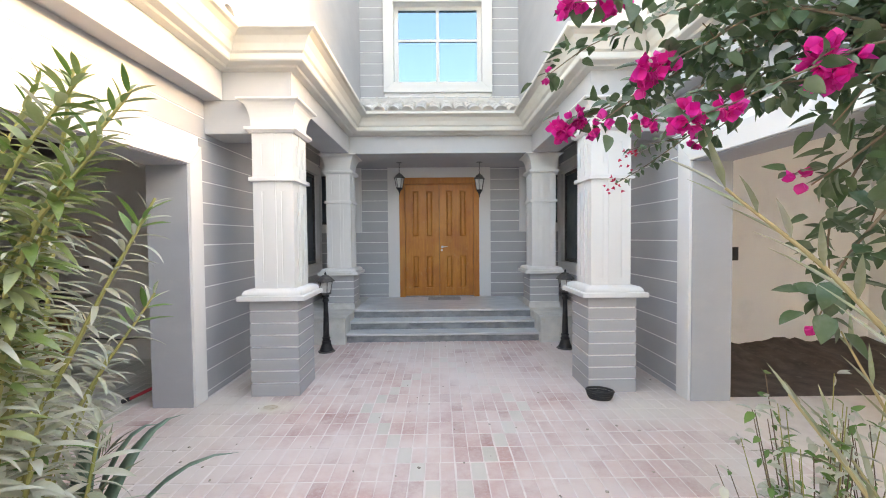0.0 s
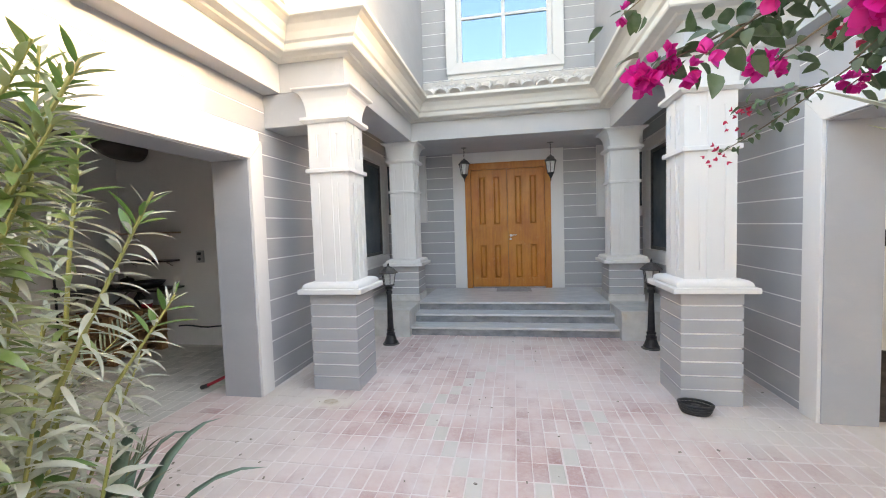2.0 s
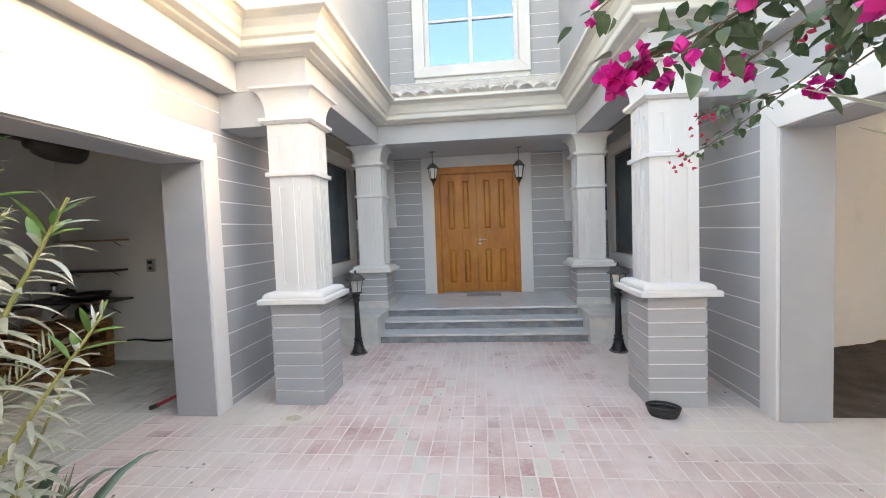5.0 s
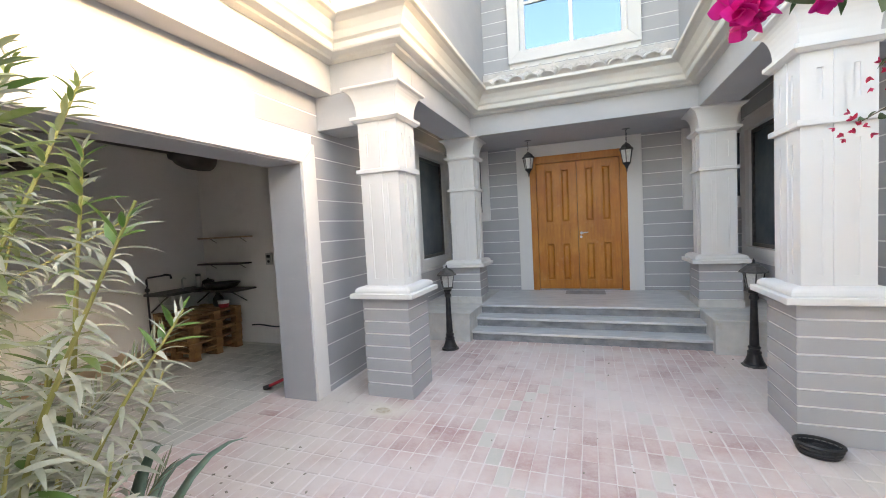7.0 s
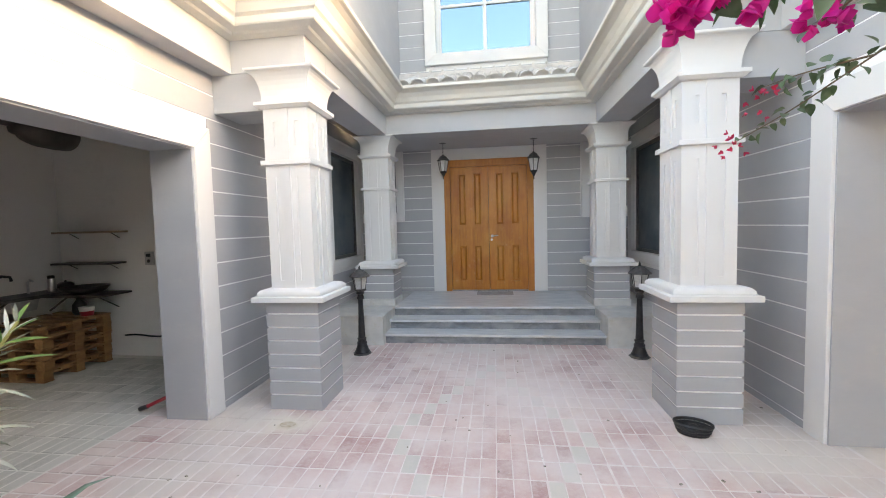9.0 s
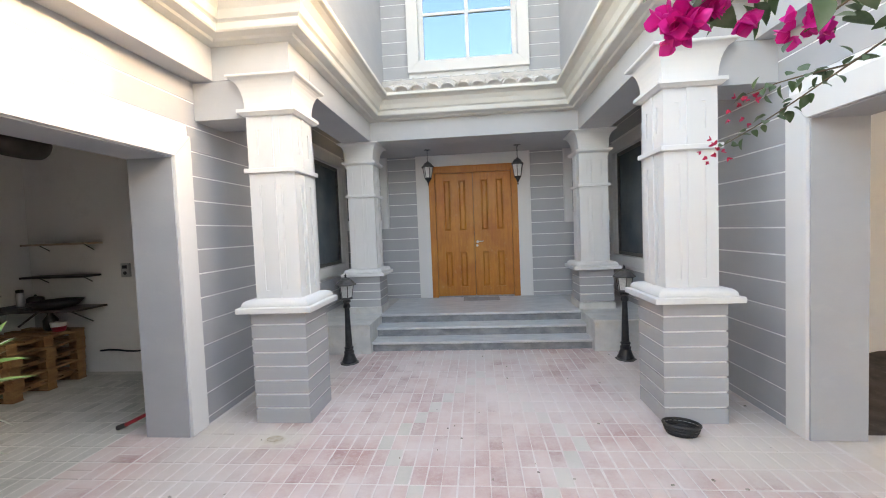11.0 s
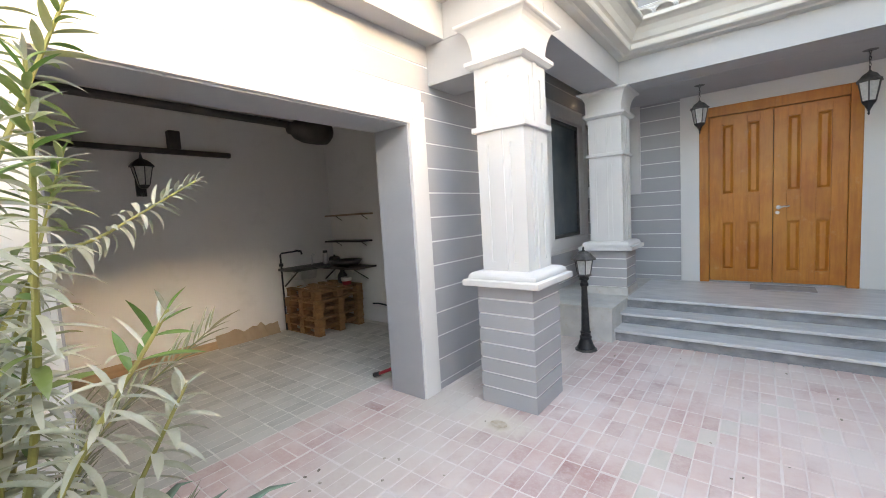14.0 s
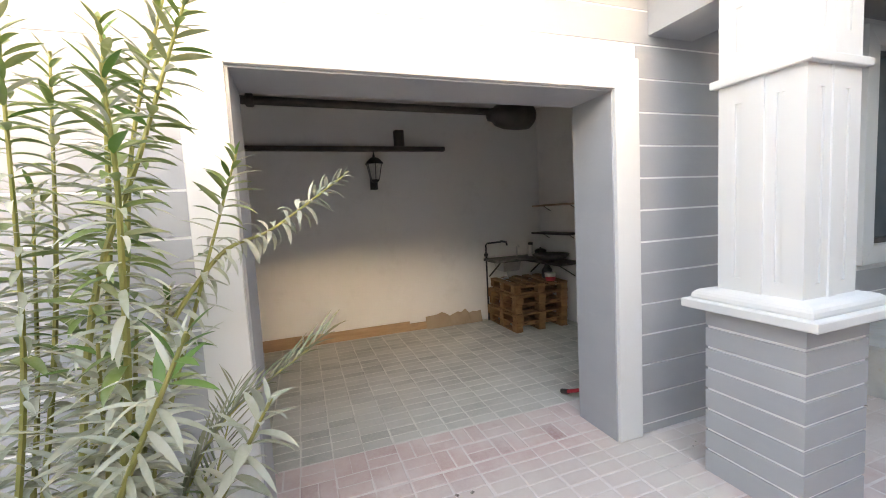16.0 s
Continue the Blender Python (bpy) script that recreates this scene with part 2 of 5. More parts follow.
PINKPAVER = paver_mat("pink_paver", ((0.0, (0.38, 0.215, 0.20)), (0.2, (0.48, 0.30, 0.28)), (0.6, (0.55, 0.375, 0.35)), (1.0, (0.60, 0.43, 0.40))), (0.69, 0.595, 0.565), 0.85, 0.8)
SAGEPAVER = paver_mat("sage_grey_paver", ((0.0, (0.50, 0.49, 0.43)), (1.0, (0.58, 0.565, 0.51))), (0.66, 0.60, 0.56), 0.65, 0.8)
GREYPAVER = paver_mat("grey_paver", ((0.0, (0.33, 0.34, 0.30)), (0.5, (0.43, 0.435, 0.39)), (1.0, (0.52, 0.52, 0.47))), (0.62, 0.60, 0.55), 0.55, 0.0)


def wood_door(n, l, p):
    g = noise_node(n, l, 3.0, 8, 0.62, (9, 9, 0.75))
    col = ramp(n, l, g, ((0.25, (0.36, 0.115, 0.012)), (0.5, (0.47, 0.165, 0.018)), (0.75, (0.55, 0.215, 0.028))))
    f = ramp(n, l, noise_node(n, l, 2.6, 5, 0.6, (1, 1, 0.8)), ((0.42, (0, 0, 0)), (0.66, (0.75, 0.75, 0.75))))
    col = mixc(n, l, f, col, (0.36, 0.105, 0.014))
    f1 = ramp(n, l, noise_node(n, l, 1.7, 5, 0.6, (1.4, 1, 0.7)), ((0.5, (0, 0, 0)), (0.72, (0.65, 0.65, 0.65))))
    col = mixc(n, l, f1, col, (0.58, 0.27, 0.05))
    f2 = ramp(n, l, noise_node(n, l, 6.5, 6, 0.7), ((0.6, (0, 0, 0)), (0.78, (0.4, 0.4, 0.4))))
    col = mixc(n, l, f2, col, (0.56, 0.40, 0.24))
    l.new(col, p.inputs["Base Color"])
    p.inputs["Roughness"].default_value = 0.42
    bump(n, l, p, g, 0.08, 0.003)


DOORWOOD = material("varnished_door_wood", wood_door)


def coated_glass(tint, mirror, grey_sheen=0.0):
    def build(n, l, p):
        gl, tr, mx = n.new("ShaderNodeBsdfGlossy"), n.new("ShaderNodeBsdfTransparent"), n.new("ShaderNodeMixShader")
        gl.inputs["Color"].default_value, gl.inputs["Roughness"].default_value = (*tint, 1), 0.03
        tr.inputs["Color"].default_value = (0.22, 0.25, 0.27, 1)
        mx.inputs[0].default_value = mirror
        # diffuse grey stands in for the sheen that dim reflections don't give
        df, fm = n.new("ShaderNodeBsdfDiffuse"), n.new("ShaderNodeMixShader")
        l.new(ramp(n, l, noise_node(n, l, 1.6, 5), ((0.35, (0.10, 0.125, 0.14)), (0.7, (0.19, 0.22, 0.235)))), df.inputs["Color"])
        fm.inputs[0].default_value = grey_sheen
        l.new(tr.outputs[0], fm.inputs[1])
        l.new(df.outputs[0], fm.inputs[2])
        l.new(fm.outputs[0], mx.inputs[1])
        l.new(gl.outputs[0], mx.inputs[2])
        l.new(mx.outputs[0], n["Material Output"].inputs["Surface"])
    return build


BLUEGLASS = material("blue_coated_glass", coated_glass((0.33, 0.50, 0.62), 0.5))
DARKGLASS = material("dark_tinted_glass", coated_glass((0.7, 0.78, 0.85), 0.16, 0.8))


def lantern_glass(n, l, p):
    col = ramp(n, l, noise_node(n, l, 40, 4), ((0.3, (0.50, 0.52, 0.50)), (0.7, (0.72, 0.73, 0.71))))
    l.new(col, p.inputs["Base Color"])
    p.inputs["Roughness"].default_value = 0.3
    p.inputs["Transmission Weight"].default_value = 0.2


LAMPGLASS = material("dusty_lantern_glass", lantern_glass)

# ---- mesh helpers ----
def part(name, bm, mat, parent=None, label="", smooth=False):
    me = bpy.data.meshes.new(name)
    bmesh.ops.recalc_face_normals(bm, faces=bm.faces)
    bm.to_mesh(me)
    bm.free()
    if mat:
        me.materials.append(mat)
    if smooth:
        for f in me.polygons:
            f.use_smooth = True
    ob = new(name, me)
    ob.parent = parent
    return tagged(ob, label)


def thing(name, label, category, at=(0, 0, 0), group="", kind=""):
    e = new(name)
    e.location = at
    e.empty_display_size = 0.1
    return tagged(e, label, category, group, kind)


def box(bm, x0, x1, y0, y1, z0, z1, bevel=0.0, m=None):
    r = bmesh.ops.create_cube(bm, size=1.0)
    mat = Matrix.Translation(((x0 + x1) / 2, (y0 + y1) / 2, (z0 + z1) / 2)) @ Matrix.Diagonal((abs(x1 - x0), abs(y1 - y0), abs(z1 - z0), 1))
    bmesh.ops.transform(bm, matrix=(m @ mat) if m else mat, verts=r["verts"])
    if bevel:
        edges = list({e for v in r["verts"] for e in v.link_edges})
        bmesh.ops.bevel(bm, geom=edges, offset=bevel, segments=2, affect="EDGES", profile=0.6)
    return bm


def boxed(*a, **k):
    return box(bmesh.new(), *a, **k)


def lathe(bm, profile, segs=20, m=None, square=False):
    """A turned shape from (radius, height) pairs; square: four flat sides, radius is half the side."""
    rings = []
    for r, z in profile:
        if square:
            pts = [(r, r), (-r, r), (-r, -r), (r, -r)]
        else:
            pts = [(r * math.cos(2 * math.pi * i / segs), r * math.sin(2 * math.pi * i / segs)) for i in range(segs)]
        rings.append([bm.verts.new((m @ Vector((x, y, z))) if m else (x, y, z)) for x, y in pts])
    k = len(rings[0])
    for a, b in zip(rings, rings[1:]):
        for i in range(k):
            bm.faces.new((a[i], a[(i + 1) % k], b[(i + 1) % k], b[i]))
    bm.faces.new(list(reversed(rings[0])))
    bm.faces.new(rings[-1])
    return bm


def tube(bm, pts, radii, segs=8):
    """A round, tapering rod through the points."""
    pts = [Vector(p) for p in pts]
    rings = []
    for i, p in enumerate(pts):
        d = (pts[min(i + 1, len(pts) - 1)] - pts[max(i - 1, 0)]).normalized()
        s = d.cross(Vector((0.13, 0.21, 1)) if abs(d.z) < 0.95 else Vector((1, 0, 0))).normalized()
        u = s.cross(d)
        r = radii[i] if isinstance(radii, (list, tuple)) else radii
        rings.append([bm.verts.new(p + (s * math.cos(2 * math.pi * j / segs) + u * math.sin(2 * math.pi * j / segs)) * r) for j in range(segs)])
    for a, b in zip(rings, rings[1:]):
        for j in range(segs):
            bm.faces.new((a[j], a[(j + 1) % segs], b[(j + 1) % segs], b[j]))
    bm.faces.new(list(reversed(rings[0])))
    bm.faces.new(rings[-1])
    return bm


def sweep(bm, profile, path, back):
    """A moulding with mitred corners: profile of (projection, height) along a plan path, projecting to the path's right; back closes it behind."""
    prof = [(-back, profile[0][1])] + list(profile) + [(-back, profile[-1][1])]
    P = [Vector((x, y)) for x, y in path]
    rings = []
    for i, p in enumerate(P):
        d0 = (P[i] - P[i - 1]).normalized() if i else (P[1] - P[0]).normalized()
        d1 = (P[i + 1] - P[i]).normalized() if i < len(P) - 1 else d0
        n0, n1 = Vector((d0.y, -d0.x)), Vector((d1.y, -d1.x))
        n = n0 + n1
        n = n * (2 / n.length_squared) if n.length > 0.01 else n0
        rings.append([bm.verts.new((p.x + n.x * q, p.y + n.y * q, z)) for q, z in prof])
    k = len(prof)
    for a, b in zip(rings, rings[1:]):
        for j in range(k):
            bm.faces.new((a[j], a[(j + 1) % k], b[(j + 1) % k], b[j]))
    bm.faces.new(list(reversed(rings[0])))
    bm.faces.new(rings[-1])
    return bm


def wall_pieces(bm, axis, p0, p1, a0, a1, z0, z1, holes=()):
    """A thick wall between planes p0 and p1 (normal along axis), along a0..a1, with holes (a0, a1, z0, z1) cut through."""
    cuts = sorted({a0, a1, *[h[0] for h in holes], *[h[1] for h in holes]})
    for c0, c1 in zip(cuts, cuts[1:]):
        spans = [(z0, z1)]
        for h in holes:
            if h[0] < c1 - 1e-6 and h[1] > c0 + 1e-6:
                spans = [s for q in spans for s in ((q[0], min(q[1], h[2])), (max(q[0], h[3]), q[1])) if s[1] - s[0] > 1e-4]
        for s0, s1 in spans:
            if axis == "x":
                box(bm, p0, p1, c0, c1, s0, s1)
            else:
                box(bm, c0, c1, p0, p1, s0, s1)
    return bm


PITCH, GAP = 0.2083, 0.012


def siding(parent, axis, face, out, a0, a1, z0, z1, holes=(), mat=None, thick=0.004, pitch=PITCH, name="siding_board", origin=0.055):
    """Rendered boards proud of a wall, with white recessed joints between them; holes are left free."""
    k = math.floor((z0 - origin) / pitch)
    while origin + k * pitch < z1 - 0.02:
        b, t = max(z0, origin + k * pitch + GAP), min(z1, origin + (k + 1) * pitch)
        k += 1
        if t - b < 0.02:
            continue
        spans = [(a0, a1)]
        for h in holes:
            if h[2] < (b + t) / 2 < h[3]:
                spans = [s for q in spans for s in ((q[0], min(q[1], h[0])), (max(q[0], h[1]), q[1])) if s[1] - s[0] > 0.01]
        for s0, s1 in spans:
            f0, f1 = sorted((face, face + out * thick))
            bm = boxed(f0, f1, s0, s1, b, t) if axis == "x" else boxed(s0, s1, f0, f1, b, t)
            part(name, bm, mat or GREY, parent)


def trim_frame(parent, axis, face, out, a0, a1, z0, z1, w, depth, bottom=True, mat=None, name="trim_board"):
    """A flat surround round an opening a0..a1, z0..z1: mitre-free boards butted end to end."""
    f0, f1 = sorted((face, face + out * depth))
    zb = z0 - (w if bottom else 0)
    quads = [((a0 - w, zb), (a0, z0), (a0, z1), (a0 - w, z1 + w)), ((a1, z0), (a1 + w, zb), (a1 + w, z1 + w), (a1, z1)), ((a0, z1), (a1, z1), (a1 + w, z1 + w), (a0 - w, z1 + w))]
    if bottom:
        quads.append(((a0 - w, zb), (a1 + w, zb), (a1, z0), (a0, z0)))
    for q in quads:
        mid = (sum(p[0] for p in q) / 4, sum(p[1] for p in q) / 4)
        bm = bmesh.new()
        rings = []
        for f in (f0, f1):
            pts = [(a + (0.0008 if a < mid[0] else -0.0008), z) for a, z in q]
            rings.append([bm.verts.new((f, a, z) if axis == "x" else (a, f, z)) for a, z in pts])
        for k in range(4):
            bm.faces.new((rings[0][k], rings[0][(k + 1) % 4], rings[1][(k + 1) % 4], rings[1][k]))
        bm.faces.new(rings[0])
        bm.faces.new(list(reversed(rings[1])))
        bmesh.ops.bevel(bm, geom=list(bm.edges), offset=0.003, segments=1, affect="EDGES")
        part(name, bm, mat or WHITE, parent)

# ---- the setting ----
CX = 0.25                                  # the middle axis of the forecourt
WALL_L, WALL_R = CX - 2.36, CX + 2.34      # faces of the side walls
FACE = 1.49                                # beams stand this far from the axis
LANDING = 0.395
BACK = 8.06                                # the wall with the front door
GARAGE_Y0, GARAGE_Y1, GARAGE_TOP = 1.73, 3.87, 2.275
THICK = 0.37
UP = 7.4                                   # top of the upper floor


def mirror(s, u0, u1):
    """The x interval for distances u0..u1 from the axis on side s (-1 left, +1 right)."""
    return tuple(sorted((CX + s * u0, CX + s * u1)))


tagged(part("ground", boxed(-60, 60, -60, 60, -0.5, -0.05), GROUND), "pale sandy ground reaching out beyond the walls", "ground", kind="structure")

# side walls with the garage openings, and the inner garage rooms
for s, side in ((-1, "west"), (1, "east")):
    face = WALL_L if s < 0 else WALL_R
    back = face + s * THICK
    p0, p1 = sorted((face, back))
    win = (6.60, 7.78, 1.10, 2.76)
    opening = (GARAGE_Y0, GARAGE_Y1, -0.05, GARAGE_TOP)
    bm = wall_pieces(bmesh.new(), "x", p0, p1, -3.0, BACK + 0.3, -0.05, 3.5, (opening, win))
    w = tagged(part("wall_" + side, bm, JOINT), "grey rendered side wall with white joints and a garage opening", "wall", kind="structure")
    siding(w, "x", face, -s, -3.0, BACK, 0.0, 3.3, ((GARAGE_Y0 - 0.19, GARAGE_Y1 + 0.19, -1, GARAGE_TOP + 0.2), (win[0] - 0.16, win[1] + 0.16, win[2] - 0.16, win[3] + 0.16)))
    # grey lining of the garage reveal
    x0, x1 = sorted((face - s * 0.006, back))
    part("reveal", boxed(x0, x1, GARAGE_Y1 - 0.012, GARAGE_Y1, 0.0, GARAGE_TOP), GREY, w)
    part("reveal", boxed(x0, x1, GARAGE_Y0, GARAGE_Y0 + 0.012, 0.0, GARAGE_TOP), GREY, w)
    part("reveal", boxed(x0, x1, GARAGE_Y0 + 0.012, GARAGE_Y1 - 0.012, GARAGE_TOP - 0.012, GARAGE_TOP), GREY, w)
    g = thing("door_" + ("1" if s < 0 else "2"), "open garage doorway with a broad white painted surround", "doorway", kind="structure")
    trim_frame(g, "x", face, -s, GARAGE_Y0, GARAGE_Y1, 0.0, GARAGE_TOP, 0.19, 0.03, bottom=False, name="surround")
    # porch side window
    v = thing("window_" + ("1" if s < 0 else "2"), "dark tinted porch window in a white painted surround", "window", kind="structure")
    trim_frame(v, "x", face, -s, win[0], win[1], win[2], win[3], 0.16, 0.05)
    xf0, xf1 = sorted((face + s * 0.03, face + s * 0.09))
    for y0, y1, z0, z1 in ((win[0], win[0] + 0.05, win[2], win[3]), (win[1] - 0.05, win[1], win[2], win[3]), (win[0] + 0.05, win[1] - 0.05, win[2], win[2] + 0.05),
                           (win[0] + 0.05, win[1] - 0.05, win[3] - 0.05, win[3])):
        part("window_frame", boxed(xf0, xf1, y0, y1, z0, z1, bevel=0.003), PEWTER, v)
    for y0, y1 in ((win[0] + 0.05, win[1] - 0.05),):
        pane = part("pane", boxed(face + s * 0.056, face + s * 0.064, y0, y1, win[2] + 0.05, win[3] - 0.05), DARKGLASS, v, "dark tinted glass")
        pane.visible_shadow = False
    # the room behind: garage in front, a dark room at the back
    far = CX + s * (5.62 if s < 0 else 5.75)
    i0, i1 = sorted((back, far))
    room = tagged(part("garage_wall_" + side, wall_pieces(bmesh.new(), "x", *sorted((far, far + s * 0.2)), 0.55, 5.45, -0.05, 3.06), INSIDE), "dusty off-white plastered garage wall", "wall", kind="structure")
    part("end_wall", boxed(*sorted((far + s * 0.2, back)), 5.45, 5.65, -0.05, 3.06), INSIDE, room)
    if s < 0:
        part("end_wall", boxed(*sorted((far + s * 0.2, back)), 0.35, 0.55, -0.05, 3.06), INSIDE, room)
    tagged(part("ceiling_" + side, boxed(*sorted((far + s * 0.2, back)), 0.35, 5.65, 3.06, 3.2), SOFFIT), "off-white plastered garage ceiling, coloured darker for its shade", "ceiling", kind="structure")
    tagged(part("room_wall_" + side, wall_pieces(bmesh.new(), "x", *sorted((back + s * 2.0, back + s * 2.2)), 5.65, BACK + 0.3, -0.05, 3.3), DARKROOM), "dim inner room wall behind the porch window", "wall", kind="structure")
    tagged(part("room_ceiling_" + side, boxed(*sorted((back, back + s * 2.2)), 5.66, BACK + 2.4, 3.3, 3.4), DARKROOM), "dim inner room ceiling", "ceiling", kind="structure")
    tagged(part("garage_roof_" + side, boxed(*sorted((CX + s * 2.10, far + s * 0.2)), -3.0, 4.4, 3.42, 3.5), PALE), "flat concrete roof slab over the garage", "roof", kind="structure")

# back wall with the front door
door_x0, door_x1, door_top = 0.222 - 0.785, 0.222 + 0.785, 2.745
winb = [(WALL_L, CX - 1.69, 1.84, 2.80), (CX + 1.69, WALL_R, 1.84, 2.80)]
bm = wall_pieces(bmesh.new(), "y", BACK, BACK + 0.3, WALL_L, WALL_R, -0.05, 3.3, ((door_x0, door_x1, LANDING, door_top), *winb))
w = tagged(part("wall_north", bm, JOINT), "blue-grey rendered house front with white joints", "wall", kind="structure")
siding(w, "y", BACK, -1, WALL_L, WALL_R, LANDING, 3.28, ((door_x0 - 0.225, door_x1 + 0.225, -1, 4), (WALL_L, CX - 1.55, 1.66, 4), (CX + 1.55, WALL_R, 1.66, 4)), pitch=0.2047, origin=0.04)
for i, (x0, x1, z0, z1) in enumerate(winb):
    v = thing("window_" + str(3 + i), "dark porch corner window with a white surround", "window", kind="structure")
    out = (x1, x1 + 0.135) if i == 0 else (x0 - 0.135, x0)
    part("trim_board", boxed(*out, BACK - 0.06, BACK, z0 - 0.17, 2.94, bevel=0.004), WHITE, v)
    part("window_sill", boxed(x0, x1, BACK - 0.06, BACK, z0 - 0.17, z0, bevel=0.004), WHITE, v)
    part("trim_board", boxed(x0, x1, BACK - 0.05, BACK, z1, 2.94, bevel=0.004), WHITE, v)
    part("window_frame", boxed(x0, x1, BACK + 0.08, BACK + 0.12, z0, z0 + 0.05), PEWTER, v)
    part("window_frame", boxed(x0, x1, BACK + 0.08, BACK + 0.12, z1 - 0.05, z1), PEWTER, v)
    pane = part("pane", boxed(x0, x1, BACK + 0.095, BACK + 0.103, z0 + 0.05, z1 - 0.05), DARKGLASS, v, "dark tinted glass")
    pane.visible_shadow = False
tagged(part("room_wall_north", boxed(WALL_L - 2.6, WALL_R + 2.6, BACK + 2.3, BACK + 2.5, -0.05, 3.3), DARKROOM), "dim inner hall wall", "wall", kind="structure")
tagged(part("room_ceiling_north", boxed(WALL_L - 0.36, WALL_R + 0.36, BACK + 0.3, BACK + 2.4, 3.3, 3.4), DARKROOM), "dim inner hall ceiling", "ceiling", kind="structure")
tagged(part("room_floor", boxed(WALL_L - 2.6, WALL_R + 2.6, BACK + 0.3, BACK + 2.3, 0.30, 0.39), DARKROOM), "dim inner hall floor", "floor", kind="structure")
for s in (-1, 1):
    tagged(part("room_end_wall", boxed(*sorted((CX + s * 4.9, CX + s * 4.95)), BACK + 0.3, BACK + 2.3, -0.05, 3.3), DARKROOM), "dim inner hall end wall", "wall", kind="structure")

# beams and porch ceilings
beams = thing("wall_entablature", "pale grey painted beams carried by the columns", "beam", kind="structure")
for s in (-1, 1):
    part("beam", boxed(*mirror(s, FACE, FACE + 0.42), 4.58, 6.72, 2.945, 3.40, bevel=0.004), PALE, beams)
    part("beam", boxed(*mirror(s, FACE, 2.17), 4.16, 4.58, 2.945, 3.40, bevel=0.004), PALE, beams)
    part("beam", boxed(*mirror(s, FACE + 0.28, 2.36 if s < 0 else 2.34), 4.163, 4.55, 2.62, 2.943, bevel=0.004), PALE, beams)
    part("beam", boxed(*mirror(s, 2.17, 2.36 if s < 0 else 2.34), -3.0, 4.58, 2.945, 3.40, bevel=0.004), PALE, beams)
part("beam", boxed(CX - FACE - 0.42, CX + FACE + 0.42, 6.72, 7.10, 2.945, 3.40, bevel=0.004), PALE, beams)
tagged(part("ceiling_porch", boxed(CX - FACE - 0.42, CX + FACE + 0.42, 7.10, BACK, 2.945, 3.06), PALE), "pale grey painted porch ceiling", "ceiling", kind="structure")
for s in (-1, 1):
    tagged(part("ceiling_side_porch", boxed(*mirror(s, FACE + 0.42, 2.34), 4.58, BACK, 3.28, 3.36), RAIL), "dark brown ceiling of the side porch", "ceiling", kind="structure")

CORN = ((0.0, 3.225), (0.075, 3.235), (0.09, 3.25), (0.165, 3.262), (0.175, 3.275), (0.175, 3.325), (0.185, 3.335), (0.20, 3.345), (0.225, 3.40), (0.265, 3.45), (0.31, 3.475), (0.335, 3.482), (0.345, 3.49), (0.345, 3.525), (0.0, 3.535))
path = [(CX - 2.17, -3.0), (CX - 2.17, 4.16), (CX - FACE, 4.16), (CX - FACE, 6.72), (CX + FACE, 6.72), (CX + FACE, 4.16), (CX + 2.17, 4.16), (CX + 2.17, -3.0)]
tagged(part("trim_cornice", sweep(bmesh.new(), CORN, path, 0.02), CREAM), "cream moulded cornice running round the forecourt", "cornice", kind="structure")
tagged(part("trim_ledge", sweep(bmesh.new(), ((-0.02, 3.41), (-0.02, 3.53)), path[1:-1], 0.30), PALE), "flat pale ledge behind the cornice", "ledge", kind="structure")

# upper floor
for s, side in ((-1, "west"), (1, "east")):
    inner = CX + s * 1.50
    x0, x1 = sorted((inner, inner + s * 0.25))
    w = tagged(part("upper_wall_" + side, boxed(x0, x1, 4.42, 7.80, 3.45, UP), JOINT), "grey rendered upper side wall", "wall", kind="structure")
    part("render_coat", boxed(*sorted((inner, inner - s * 0.004)), 4.70, 7.80, 3.52, UP), GREY, w)
    x0, x1 = sorted((inner, CX + s * 6.0))
    w = tagged(part("upper_front_" + side, boxed(x0, x1, 4.42, 4.67, 3.45, UP), JOINT), "grey rendered upper front wall", "wall", kind="structure")
    q0, q1 = sorted((inner + s * 0.27, CX + s * 6.0))
    siding(w, "y", 4.42, -1, q0, q1, 3.52, UP)
    c = tagged(part("corner_pilaster_" + side, boxed(*sorted((inner - s * 0.03, inner + s * 0.27)), 4.385, 4.70, 3.53, UP, bevel=0.004), WHITE), "white painted corner pilaster on the upper floor", "pilaster", kind="structure")
    tagged(part("upper_roof_" + side, boxed(*sorted((inner - s * 0.25, CX + s * 6.2)), 4.2, 10.4, UP, UP + 0.25), PALE), "flat upper roof slab", "roof", kind="structure")
    tagged(part("outer_wall_" + side, boxed(*sorted((CX + s * 6.0, CX + s * 6.2)), 4.42, 10.4, 3.2, UP), GREY), "plain grey outer wall", "wall", kind="structure")
ux0, ux1, uz0, uz1 = CX - 0.86, CX + 0.80, 4.49, 5.97
bm = wall_pieces(bmesh.new(), "y", 7.80, 8.05, CX - 1.50, CX + 1.50, 3.45, UP, ((ux0, ux1, uz0, uz1),))
w = tagged(part("upper_wall_north", bm, JOINT), "grey rendered upper wall with white joints round the window", "wall", kind="structure")
siding(w, "y", 7.80, -1, CX - 1.50, CX + 1.50, 3.6, UP, ((ux0 - 0.18, ux1 + 0.18, uz0 - 0.16, uz1 + 0.18),), thick=0.004)
tagged(part("upper_roof_north", boxed(CX - 1.75, CX + 1.75, 7.6, 10.4, UP, UP + 0.25), PALE), "flat upper roof slab", "roof", kind="structure")
